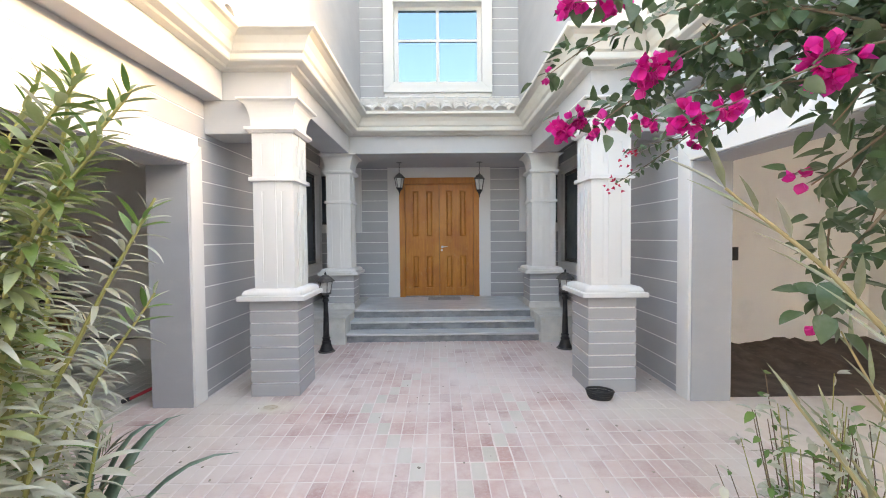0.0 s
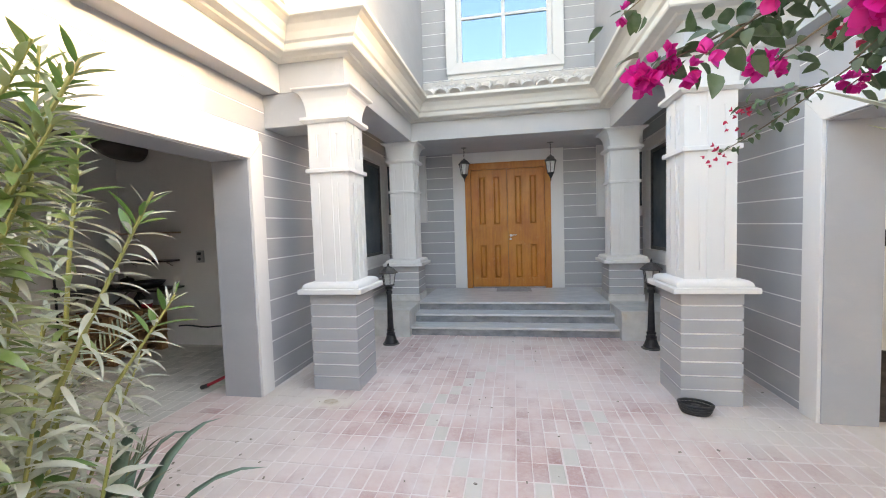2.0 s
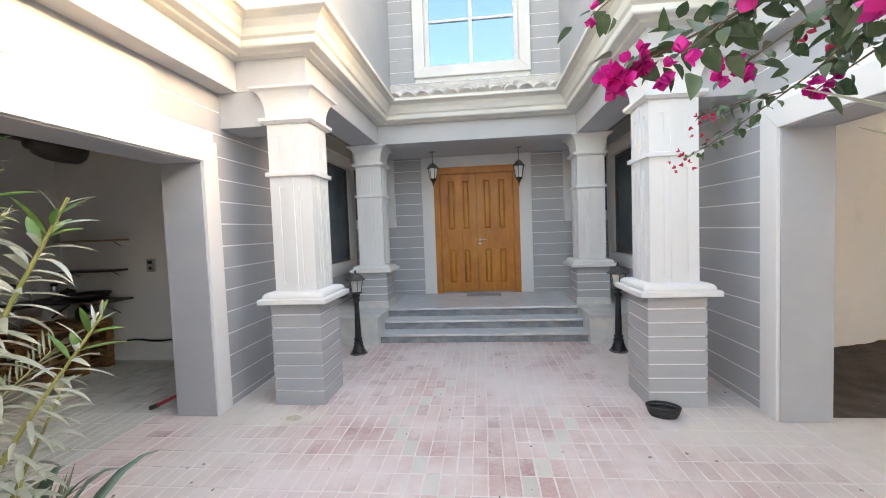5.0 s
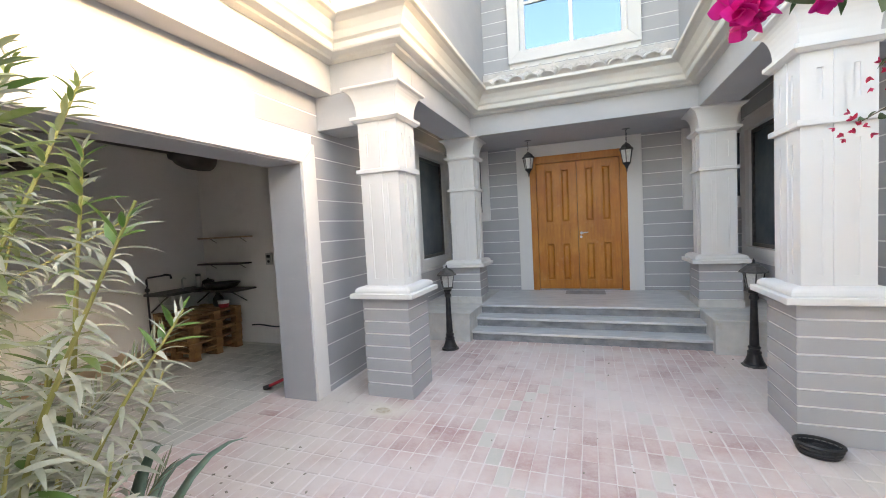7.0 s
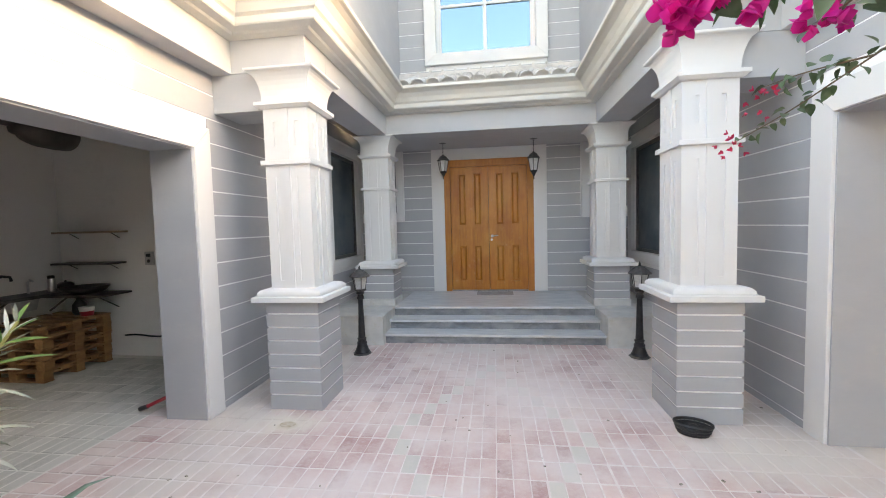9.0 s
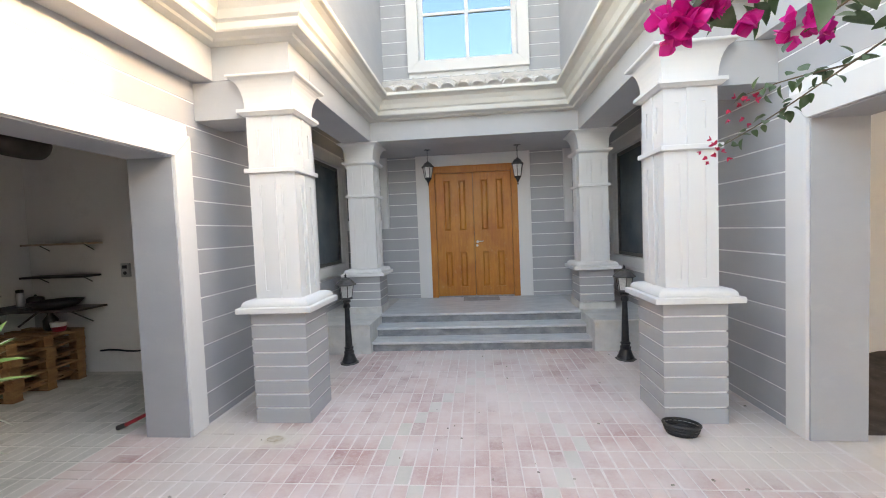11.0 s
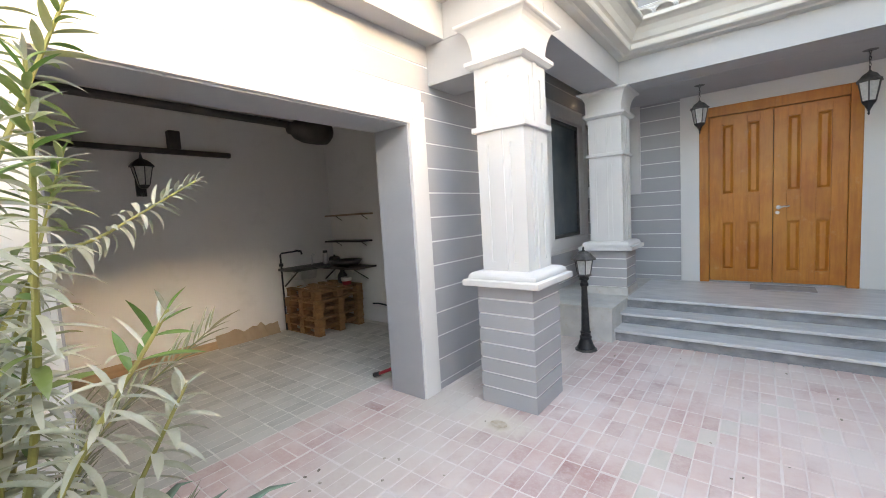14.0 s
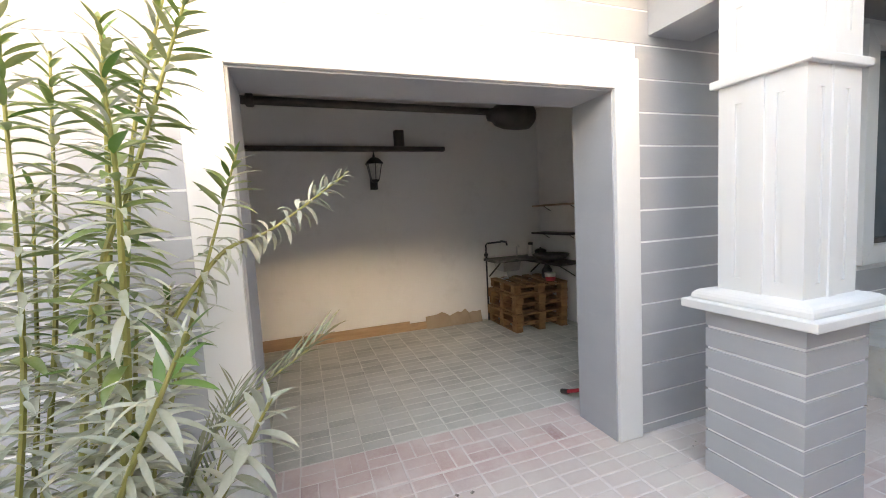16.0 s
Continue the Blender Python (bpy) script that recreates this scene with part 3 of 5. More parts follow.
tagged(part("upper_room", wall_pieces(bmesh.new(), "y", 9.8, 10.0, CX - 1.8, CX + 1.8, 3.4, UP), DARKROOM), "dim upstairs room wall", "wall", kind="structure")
v = thing("window_5", "upstairs sliding window with blue reflecting glass and white frame", "window", kind="structure")
trim_frame(v, "y", 7.80, -1, ux0, ux1, uz0, uz1, 0.19, 0.07)
wy0, wy1 = 7.90, 7.96
mid, rail_z = (ux0 + ux1) / 2, 5.33
for x0, x1, z0, z1 in ((ux0, ux0 + 0.08, uz0, uz1), (ux1 - 0.08, ux1, uz0, uz1), (ux0 + 0.08, ux1 - 0.08, uz1 - 0.07, uz1), (ux0 + 0.08, ux1 - 0.08, uz0, uz0 + 0.03),
                       (mid - 0.03, mid + 0.03, uz0 + 0.03, uz1 - 0.07), (ux0 + 0.08, mid - 0.03, rail_z - 0.022, rail_z + 0.022), (mid + 0.03, ux1 - 0.08, rail_z - 0.022, rail_z + 0.022)):
    part("window_frame", boxed(x0, x1, wy0, wy1, z0, z1, bevel=0.004), WHITE, v)
for x0, x1 in ((ux0 + 0.08, mid - 0.03), (mid + 0.03, ux1 - 0.08)):
    for z0, z1 in ((uz0 + 0.03, rail_z - 0.022), (rail_z + 0.022, uz1 - 0.07)):
        pane = part("pane", boxed(x0, x1, 7.926, 7.934, z0, z1), BLUEGLASS, v, "blue reflecting glass")

# clay tile eaves
def barrel(bm, m, length, r0, r1, up=1, segs=8):
    rows = []
    for k, (t, r) in enumerate(((0, r0), (1, r1))):
        outer = [m @ Vector((r * math.cos(math.pi * j / segs), t * length, up * r * 0.75 * math.sin(math.pi * j / segs))) for j in range(segs + 1)]
        innr = [m @ Vector(((r - 0.014) * math.cos(math.pi * j / segs), t * length, up * (r - 0.014) * 0.75 * math.sin(math.pi * j / segs))) for j in range(segs + 1)]
        rows.append(([bm.verts.new(p) for p in outer], [bm.verts.new(p) for p in innr]))
    (a, ai), (b, bi) = rows
    for j in range(segs):
        bm.faces.new((a[j], a[j + 1], b[j + 1], b[j]))
        bm.faces.new((ai[j + 1], ai[j], bi[j], bi[j + 1]))
        bm.faces.new((a[j + 1], a[j], ai[j], ai[j + 1]))
        bm.faces.new((b[j], b[j + 1], bi[j + 1], bi[j]))
    plug = [bm.verts.new(v.co.lerp(w.co, 0.12)) for v, w in zip(ai, bi)]
    bm.faces.new(plug)
    return bm


def tile_strip(name, label, origin, along, up_dir, count, courses, slope, pitch=0.262, radius=0.098):
    """Rows of half-round clay tiles: covers over upturned pans, climbing from origin along up_dir."""
    roof = thing(name, label, "roof tiles", kind="structure")
    a, u = Vector(along), Vector(up_dir)
    d = (u * math.cos(slope) + Vector((0, 0, 1)) * math.sin(slope)).normalized()
    nrm = a.cross(d)
    if nrm.z < 0:
        nrm = -nrm
    base = Matrix(((a.x, d.x, nrm.x, 0), (a.y, d.y, nrm.y, 0), (a.z, d.z, nrm.z, 0), (0, 0, 0, 1)))
    cover, pan = bmesh.new(), bmesh.new()
    barrel(cover, base, 0.42, radius, radius * 0.88, segs=10)
    barrel(pan, base, 0.42, radius * 0.8, radius * 0.72, up=-1)
    proto = []
    for nm, b in (("cover_tile", cover), ("pan_tile", pan)):
        proto.append(part(nm, b, TILE, roof))
    for c in range(courses):
        for i in range(count):
            for k, pr in enumerate(proto):
                ob = pr if c == 0 and i == 0 else pr.copy()
                if ob is not pr:
                    scene.collection.objects.link(ob)
                jit = random.uniform(-0.008, 0.008)
                ob.location = Vector(origin) + a * ((i + 0.5 + 0.5 * k) * pitch + jit) + d * (c * 0.34) + nrm * (0.03 + c * 0.004 - 0.004 * k)
    return roof


tile_strip("roof_tiles_north", "weathered pale clay roof tiles above the porch cornice", (CX - 1.27, 6.44, 3.515), (1, 0, 0), (0, 1, 0), 12, 4, radians(22), pitch=0.212)
tile_strip("roof_tiles_east", "clay tile edge along the garage roof", (CX + 1.87, -3.0, 3.535), (0, 1, 0), (1, 0, 0), 25, 1, radians(6), pitch=0.275)
tile_strip("roof_tiles_west", "clay tile edge along the garage roof", (CX - 1.87, -3.0, 3.535), (0, 1, 0), (-1, 0, 0), 25, 1, radians(6), pitch=0.275)
tagged(part("roof_bed", boxed(CX - 1.49, CX + 1.49, 0, 1.45, -0.03, 0.0, m=Matrix.Translation((0, 6.47, 3.535)) @ Matrix.Rotation(radians(22), 4, "X")), TILE), "mortar bed under the roof tiles", "roof", kind="structure")
flash = thing("trim_flashing", "rough mortar flashing where the roof tiles meet the wall", "flashing", kind="structure")
part("fillet", boxed(CX - 1.49, CX + 1.49, 7.66, 7.80, 4.02, 4.165, bevel=0.02), TILE, flash)
for k in range(12):
    part("mortar_dab", boxed(-0.022, 0.022, -0.03, 0.03, -0.02, 0.03, bevel=0.014, m=Matrix.Translation((CX - 1.27 + 0.212 * (k + 0.5), 7.69, 4.165))), TILE, flash)

for s in (-1, 1):
    # added bar: fills between tiles so their cast shadow has shallower scallops
    tagged(part("roof_mortar", boxed(*mirror(s, 1.96, 2.4), -3.0, 4.38, 3.535, 3.597, bevel=0.01), TILE), "added bar among the garage roof tiles that flattens their scalloped shadow", "roof", kind="structure")

# unseen walls added behind the viewer and beyond the sides to block light
for s, side in ((-1, "west"), (1, "east")):
    # invented pair: the east wall keeps low sun off the carport floor
    tagged(part("boundary_wall_" + side, boxed(*sorted((CX + s * 9.3, CX + s * 9.5)), -11.0, 12.0, -0.05, 2.8), PALE), "unseen plain wall added at the side, the east one blocking low sun", "wall", kind="structure")
# added at this height to dim southern sky light on upright faces
tagged(part("wall_south", boxed(-14, 14.5, -11.2, -11.0, -0.05, 6.2), PALE), "unseen tall plain wall added to cut the low southern sky", "wall", kind="structure")

# steps and plinth blocks
stairs = thing("stairs", "three wide grey granite steps with rounded nosings", "steps", kind="structure")
R = LANDING / 3
SX0, SX1 = CX - 1.44, CX + 1.46
for k in range(3):
    y = 6.125 + 0.275 * k
    # darker riser under a paler tread, the shading carried by the colours
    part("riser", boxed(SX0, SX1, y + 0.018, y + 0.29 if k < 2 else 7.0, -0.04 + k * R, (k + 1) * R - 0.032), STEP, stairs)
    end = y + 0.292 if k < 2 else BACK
    part("tread", boxed(SX0, SX1, y - 0.03, end, (k + 1) * R - 0.032, (k + 1) * R, bevel=0.006), STEPTOP, stairs, "dusty granite tread, coloured lighter as if lit from above")
for s in (-1, 1):
    x0, x1 = (WALL_L, SX0) if s < 0 else (SX1, WALL_R)
    block = thing("plinth_block", "low pale stone-clad block beside the steps carrying a column", "plinth", group="plinth blocks", kind="structure")
    part("body", boxed(x0, x1, 6.02, BACK, -0.04, LANDING - 0.03), BLOCKSTONE, block)
    part("coping", boxed(x0, x1 + (0.015 if s < 0 else 0), 6.0, BACK, LANDING - 0.03, LANDING + 0.003, bevel=0.006) if s < 0 else boxed(x0 - 0.015, x1, 6.0, BACK, LANDING - 0.03, LANDING + 0.003, bevel=0.006), BLOCKSTONE, block, "pale stone coping slab")

# ---- columns ----
def column(base_z, label):
    """Square column: rendered grey base in courses, moulded cap, fluted white shaft with a cross band, and a flaring capital."""
    col = thing("column", label, "column", group="entrance columns")
    top = 0.962
    part("core", boxed(-0.232, 0.232, -0.232, 0.232, base_z, top - 0.002), JOINT, col)
    joints = [z for z in [0.125 + 0.1205 * k for k in range(7)] if z > base_z + 0.04]
    edges = [base_z - 0.015] + joints + [top]
    for b, t in zip(edges, edges[1:]):
        b += 0.015
        part("base_course", boxed(-0.241, 0.241, -0.241, 0.241, b, t, bevel=0.002), GREY, col)
    if base_z > 0.1:
        part("skirting", boxed(-0.253, 0.253, -0.253, 0.253, base_z, base_z + 0.095, bevel=0.004), BLOCKSTONE, col, "pale stone skirting")
    part("cap", lathe(bmesh.new(), ((0.27, top), (0.322, top + 0.004), (0.325, top + 0.01), (0.325, top + 0.046), (0.320, top + 0.051), (0.288, top + 0.053), (0.291, top + 0.064), (0.288, top + 0.080), (0.279, top + 0.094), (0.264, top + 0.105), (0.244, top + 0.111), (0.200, top + 0.114)), square=True), WHITE, col)
    z0, z1, zb = top + 0.112, 2.625, 2.165
    bm = bmesh.new()
    box(bm, -0.191, 0.191, -0.191, 0.191, z0, z1)
    part("shaft", bm, WHITE, col)
    bm = bmesh.new()
    for q in range(4):
        m = Matrix.Rotation(q * math.pi / 2, 4, "Z")
        for a, b in ((0.112, 0.2 if q % 2 == 0 else 0.182), (0.028, 0.078)):
            for sg in (-1, 1):
                x0, x1 = sorted((sg * a, sg * b))
                box(bm, x0, x1, -0.2, -0.182, z0, z1, m=m)
        for sg in (-1, 1):
            x0, x1 = sorted((sg * 0.078, sg * 0.112))
            for b, t in ((z0, z0 + 0.07), (zb - 0.12, zb + 0.14), (z1 - 0.11, z1)):
                box(bm, x0, x1, -0.2, -0.182, b, t, m=m)
    part("fluting", bm, WHITE, col)
    bm = bmesh.new()
    for q in range(4):
        m = Matrix.Rotation(q * math.pi / 2, 4, "Z")
        box(bm, -0.028, 0.028, -0.209, -0.182, z0, zb - 0.02, m=m)
        box(bm, -0.028, 0.028, -0.209, -0.182, zb + 0.02, z1, m=m)
    part("rib", bm, WHITE, col, "raised middle rib")
    part("band", lathe(bmesh.new(), ((0.19, zb - 0.02), (0.226, zb - 0.02), (0.229, zb - 0.016), (0.229, zb + 0.016), (0.226, zb + 0.02), (0.19, zb + 0.02)), square=True), WHITE, col)
    prof = [(0.19, z1 - 0.004), (0.225, z1), (0.246, z1 + 0.018), (0.253, z1 + 0.022), (0.253, z1 + 0.05), (0.236, z1 + 0.054), (0.205, z1 + 0.058)]
    for k in range(9):
        a = k / 8 * math.pi / 2
        prof.append((0.205 + 0.088 * (1 - math.cos(a)), z1 + 0.06 + 0.235 * math.sin(a)))
    prof += [(0.30, 2.925), (0.303, 2.93), (0.303, 2.943)]
    part("capital", lathe(bmesh.new(), prof, square=True), WHITE, col)
    return col


first = column(0.0, "square white fluted column on a tall grey coursed base")
first.location = (CX - 1.685, 4.345, 0)
copy_thing(first, pose(CX + 1.69, 4.345, 0))
second = column(LANDING + 0.003, "square white fluted porch column on a low grey base")
second.location = (CX - 1.69, 6.965, 0)
copy_thing(second, pose(CX + 1.70, 6.965, 0))

# ---- front door ----
front = thing("door_3", "closed double front door of varnished panelled wood", "door", (0.222, BACK, LANDING), kind="structure")
W, H = 0.785, door_top - LANDING
for x0, x1, z0, z1 in ((-W, -W + 0.11, 0, H), (W - 0.11, W, 0, H), (-W + 0.11, W - 0.11, H - 0.125, H)):
    part("frame", boxed(x0, x1, -0.035, 0.14, z0, z1, bevel=0.008), DOORWOOD, front, "wooden door frame")
for x0, x1, z0, z1 in ((-W - 0.225, -W, 0, 2.945 - LANDING), (W, W + 0.225, 0, 2.945 - LANDING), (-W, W, H, 2.945 - LANDING)):
    part("surround", boxed(x0, x1, -0.03, 0.06, z0, z1 - 0.002, bevel=0.004), WHITE, front, "white painted surround")
part("threshold", boxed(-W + 0.11, W - 0.11, -0.02, 0.14, 0.0, 0.018, bevel=0.004), STEP, front)
for s in (-1, 1):
    lx0, lx1 = sorted((s * 0.003, s * (W - 0.112)))
    leaf = part("door_leaf", boxed(lx0, lx1, 0.0345, 0.085, 0.02, H - 0.128, bevel=0.004), DOORWOOD, front)
    cols = ((0.0, 0.132), (0.262, 0.402), (0.532, W - 0.112))      # stiles
    for a0, a1 in cols:
        part("stile", boxed(*sorted((s * max(a0, 0.003), s * a1)), 0.012, 0.036, 0.02, H - 0.128, bevel=0.003), DOORWOOD, leaf)
    for a0, a1 in ((0.132, 0.262), (0.402, 0.532)):
        x0, x1 = sorted((s * a0, s * a1))
        for z0, z1 in ((0.02, 0.18), (0.82, 1.19), (2.10, H - 0.128)):
            part("rail", boxed(x0, x1, 0.0122, 0.036, z0, z1, bevel=0.002), DOORWOOD, leaf)
        for z0, z1 in ((0.18, 0.82), (1.19, 2.10)):
            rp = bmesh.new()
            rings = []
            for ins, y in ((0.0, 0.034), (0.010, 0.034), (0.036, 0.017), (0.040, 0.015)):
                rings.append([rp.verts.new((x, y, z)) for x, z in ((x0 + ins, z0 + ins), (x1 - ins, z0 + ins), (x1 - ins, z1 - ins), (x0 + ins, z1 - ins))])
            for p, q in zip(rings, rings[1:]):
                for j in range(4):
                    rp.faces.new((p[j], p[(j + 1) % 4], q[(j + 1) % 4], q[j]))
            rp.faces.new(rings[-1])
            part("raised_panel", rp, DOORWOOD, leaf)
bm = bmesh.new()
lathe(bm, ((0.024, 0), (0.026, 0.004), (0.024, 0.010), (0.010, 0.014), (0.010, 0.045)), 16, Matrix.Translation((0.055, 0.011, 0.985)) @ Matrix.Rotation(radians(90), 4, "X"))
tube(bm, ((0.055, -0.034, 0.985), (0.08, -0.036, 0.987), (0.11, -0.035, 0.995), (0.135, -0.032, 0.990), (0.16, -0.03, 1.0)), (0.010, 0.010, 0.009, 0.009, 0.007), 10)
part("handle", bm, STEEL, front, "chrome lever handle")
bm = bmesh.new()
lathe(bm, ((0.021, 0), (0.022, 0.004), (0.018, 0.008)), 16, Matrix.Translation((0.045, 0.011, 0.92)) @ Matrix.Rotation(radians(90), 4, "X"))
part("key_escutcheon", bm, STEEL, front, "chrome lock plate")
tagged(part("doormat", boxed(0.0, 0.62, 7.62, 7.96, LANDING, LANDING + 0.008, bevel=0.003), plain("worn_mat", (0.30, 0.295, 0.295), (0.40, 0.39, 0.38), 12, 0.95, stain=(0.44, 0.41, 0.39))), "thin dark worn doormat in front of the door", "doormat")

# ---- lamps ----
def lantern_cage(thing_ob, z0, z1, r0, r1, mat, m=None):
    """Six-sided glass body between z0 and z1 with bars on its edges."""
    gl = bmesh.new()
    lathe(gl, ((r0 * 0.93, z0), (r1 * 0.93, z1)), 6, m)
    part("glass", gl, LAMPGLASS, thing_ob, "dusty clear lantern glass")
    for i in range(6):
        a = 2 * math.pi * i / 6
        p, q = Vector((r0 * math.cos(a), r0 * math.sin(a), z0)), Vector((r1 * math.cos(a), r1 * math.sin(a), z1))
        if m:
            p, q = m @ p, m @ q
        part("bar", tube(bmesh.new(), (p, q), 0.0055, 5), mat, thing_ob)


def bollard_lamp():
    b = thing("bollard_lamp", "black cast metal garden lamp post with a six-sided lantern", "garden lamp", group="lamps beside the steps")
    part("foot_plate", lathe(bmesh.new(), ((0.115, 0), (0.12, 0.006), (0.105, 0.016), (0.095, 0.02)), 8), PEWTER, b, "dusty round foot plate")
    part("foot", lathe(bmesh.new(), ((0.092, 0.018), (0.095, 0.03), (0.082, 0.05), (0.07, 0.085), (0.058, 0.125), (0.062, 0.135), (0.062, 0.15), (0.05, 0.158), (0.05, 0.185), (0.056, 0.19), (0.056, 0.2), (0.045, 0.208)), 20), BLACK, b, smooth=False)
    part("pole", lathe(bmesh.new(), ((0.045, 0.205), (0.042, 0.25), (0.03, 0.68), (0.03, 0.70)), 16), BLACK, b, smooth=True)
    part("collar", lathe(bmesh.new(), ((0.034, 0.69), (0.043, 0.70), (0.043, 0.725), (0.034, 0.735), (0.034, 0.755), (0.05, 0.765), (0.05, 0.78), (0.042, 0.79), (0.062, 0.80)), 16), BLACK, b)
    part("lantern_base", lathe(bmesh.new(), ((0.05, 0.795), (0.075, 0.805), (0.082, 0.815), (0.075, 0.825)), 6), PEWTER, b)
    lantern_cage(b, 0.822, 0.975, 0.068, 0.095, PEWTER)
    part("roof", lathe(bmesh.new(), ((0.10, 0.972), (0.128, 0.978), (0.128, 0.988), (0.105, 1.008), (0.075, 1.038), (0.058, 1.046), (0.05, 1.06), (0.02, 1.068)), 12), PEWTER, b)
    part("finial", lathe(bmesh.new(), ((0.014, 1.064), (0.018, 1.074), (0.01, 1.082), (0.014, 1.092), (0.006, 1.108), (0.002, 1.118)), 10), BLACK, b)
    return b


b1 = bollard_lamp()
b1.location = (-1.365, 5.67, 0)
copy_thing(b1, pose(1.97, 5.70, 0, 0, 0, 25))


def pendant():
    p = thing("pendant_lantern", "small black hanging lantern on a chain beside the door", "pendant lamp", group="lanterns at the door")
    part("canopy", lathe(bmesh.new(), ((0.03, 0.022), (0.05, 0.008), (0.055, 0.0)), 16), BLACK, p)
    bm = bmesh.new()
    for k in range(6):
        m = Matrix.Translation((0, 0, -0.012 - 0.027 * k - 0.0)) @ Matrix.Rotation(radians(90 * (k % 2)), 4, "Z")
        pts = [m @ Vector((0.008 * math.cos(a), 0, 0.018 * math.sin(a))) for a in [2 * math.pi * j / 8 for j in range(9)]]
        tube(bm, pts, 0.0025, 5)
    part("chain", bm, BLACK, p)
    part("roof", lathe(bmesh.new(), ((0.010, -0.165), (0.014, -0.175), (0.03, -0.185), (0.055, -0.20), (0.078, -0.232), (0.098, -0.246), (0.10, -0.258), (0.08, -0.262)), 6), PEWTER, p)
    lantern_cage(p, -0.42, -0.262, 0.052, 0.082, PEWTER)
    part("lantern_base", lathe(bmesh.new(), ((0.03, -0.455), (0.05, -0.435), (0.058, -0.42), (0.05, -0.415)), 6), BLACK, p)
    part("finial", lathe(bmesh.new(), ((0.002, -0.535), (0.009, -0.52), (0.006, -0.505), (0.016, -0.48), (0.03, -0.455)), 10), BLACK, p)
    return p


pl = pendant()
SIZE = Matrix.Diagonal((1.05, 1.05, 1.10, 1))
pl.matrix_world = pose(-0.505, 7.52, 2.944) @ SIZE
copy_thing(pl, pose(0.965, 7.52, 2.944, 0, 0, 20) @ SIZE)

# ---- west garage ----
GX = CX - 5.62                              # face of the garage's far wall
lamp = thing("wall_lantern", "black carriage lantern on the garage wall", "wall lamp", (GX, 2.94, 2.18))
part("back_plate", boxed(0.0, 0.02, -0.05, 0.05, -0.24, -0.06, bevel=0.006), BLACK, lamp)
part("arm", tube(bmesh.new(), ((0.015, 0, -0.2), (0.06, 0, -0.235), (0.11, 0, -0.2), (0.12, 0, -0.15)), 0.012, 8), BLACK, lamp)
mm = Matrix.Translation((0.12, 0, 0))
part("lantern_base", lathe(bmesh.new(), ((0.03, -0.16), (0.055, -0.135), (0.06, -0.12)), 6, mm), BLACK, lamp)
lantern_cage(lamp, -0.12, 0.075, 0.058, 0.10, BLACK, mm)
part("roof", lathe(bmesh.new(), ((0.12, 0.075), (0.12, 0.09), (0.09, 0.125), (0.05, 0.155), (0.02, 0.165), (0.012, 0.2), (0.005, 0.24)), 6, mm), BLACK, lamp)

wr = thing("wall_rail", "brown steel door track fixed along the garage wall", "door track", (GX, 0, 2.46))
part("track", boxed(0.02, 0.09, 0.6, 3.93, -0.03, 0.03, bevel=0.008), RAIL, wr)
part("bracket", boxed(0.0, 0.11, 3.24, 3.36, 0.03, 0.24, bevel=0.01), RAIL, wr, "steel wall bracket")
op = thing("door_opener", "brown tubular garage door shaft with a bulky dark motor", "door opener", (CX - 4.0, 0, 2.56))
part("shaft", tube(bmesh.new(), ((0, 0.56, 0.03), (0, 3.85, 0.0)), 0.035, 12), RAIL, op)
part("clamp", lathe(bmesh.new(), ((0.048, -0.03), (0.055, -0.02), (0.055, 0.02), (0.048, 0.03)), 14, Matrix.Translation((0, 1.68, 0.02)) @ Matrix.Rotation(radians(90), 4, "X")), RAIL, op)
bm = lathe(bmesh.new(), ((0.04, 0.0), (0.07, 0.02), (0.075, 0.06), (0.12, 0.11), (0.15, 0.2), (0.155, 0.34), (0.145, 0.46), (0.10, 0.50), (0.05, 0.51)), 18, Matrix.Translation((0, 3.83, -0.03)) @ Matrix.Rotation(radians(-90), 4, "X") @ Matrix.Diagonal((1.0, 0.9, 1.0, 1)))
part("motor_housing", bm, RAIL, op, "rounded dark motor housing", smooth=True)
part("hanger", boxed(-0.02, 0.02, 4.0, 4.05, 0.08, 0.5), RAIL, op)
part("hanger", boxed(-0.02, 0.02, 1.66, 1.70, 0.05, 0.5), RAIL, op)

def pallet(name="pallet"):
    p = thing(name, "rough pine shipping pallet stacked in the garage corner", "pallet", group="stack of pallets")
    L, Wd = 0.80, 0.78
    for i in range(5):
        y = -Wd / 2 + 0.05 + i * (Wd - 0.1) / 4
        part("deck_board", boxed(-L / 2, L / 2, y - 0.05, y + 0.05, 0.100, 0.120, bevel=0.003), PINE, p)
    for y in (-Wd / 2 + 0.05, 0, Wd / 2 - 0.05):
        part("bottom_board", boxed(-L / 2, L / 2, y - 0.05, y + 0.05, 0.0, 0.018, bevel=0.003), PINE, p)
        for x in (-L / 2 + 0.06, 0, L / 2 - 0.06):
            part("spacer_block", boxed(x - 0.055, x + 0.055, y - 0.048, y + 0.048, 0.018, 0.082, bevel=0.003), PINE, p)
    for x in (-L / 2 + 0.06, 0, L / 2 - 0.06):
        part("stringer", boxed(x - 0.05, x + 0.05, -Wd / 2, Wd / 2, 0.082, 0.100, bevel=0.002), PINE, p)
    return p


p0 = pallet()
p0.location = (GX + 0.46, 4.88, 0.0)
for k, (dx, dy, rz) in enumerate(((0.015, -0.01, 2), (-0.01, 0.02, -1.5), (0.02, 0.0, 1), (-0.03, 0.05, -4))):
    copy_thing(p0, pose(GX + 0.46 + dx, 4.88 + dy, 0.1205 * (k + 1), 0, 0, rz + (90 if k in (0, 2) else 0)))

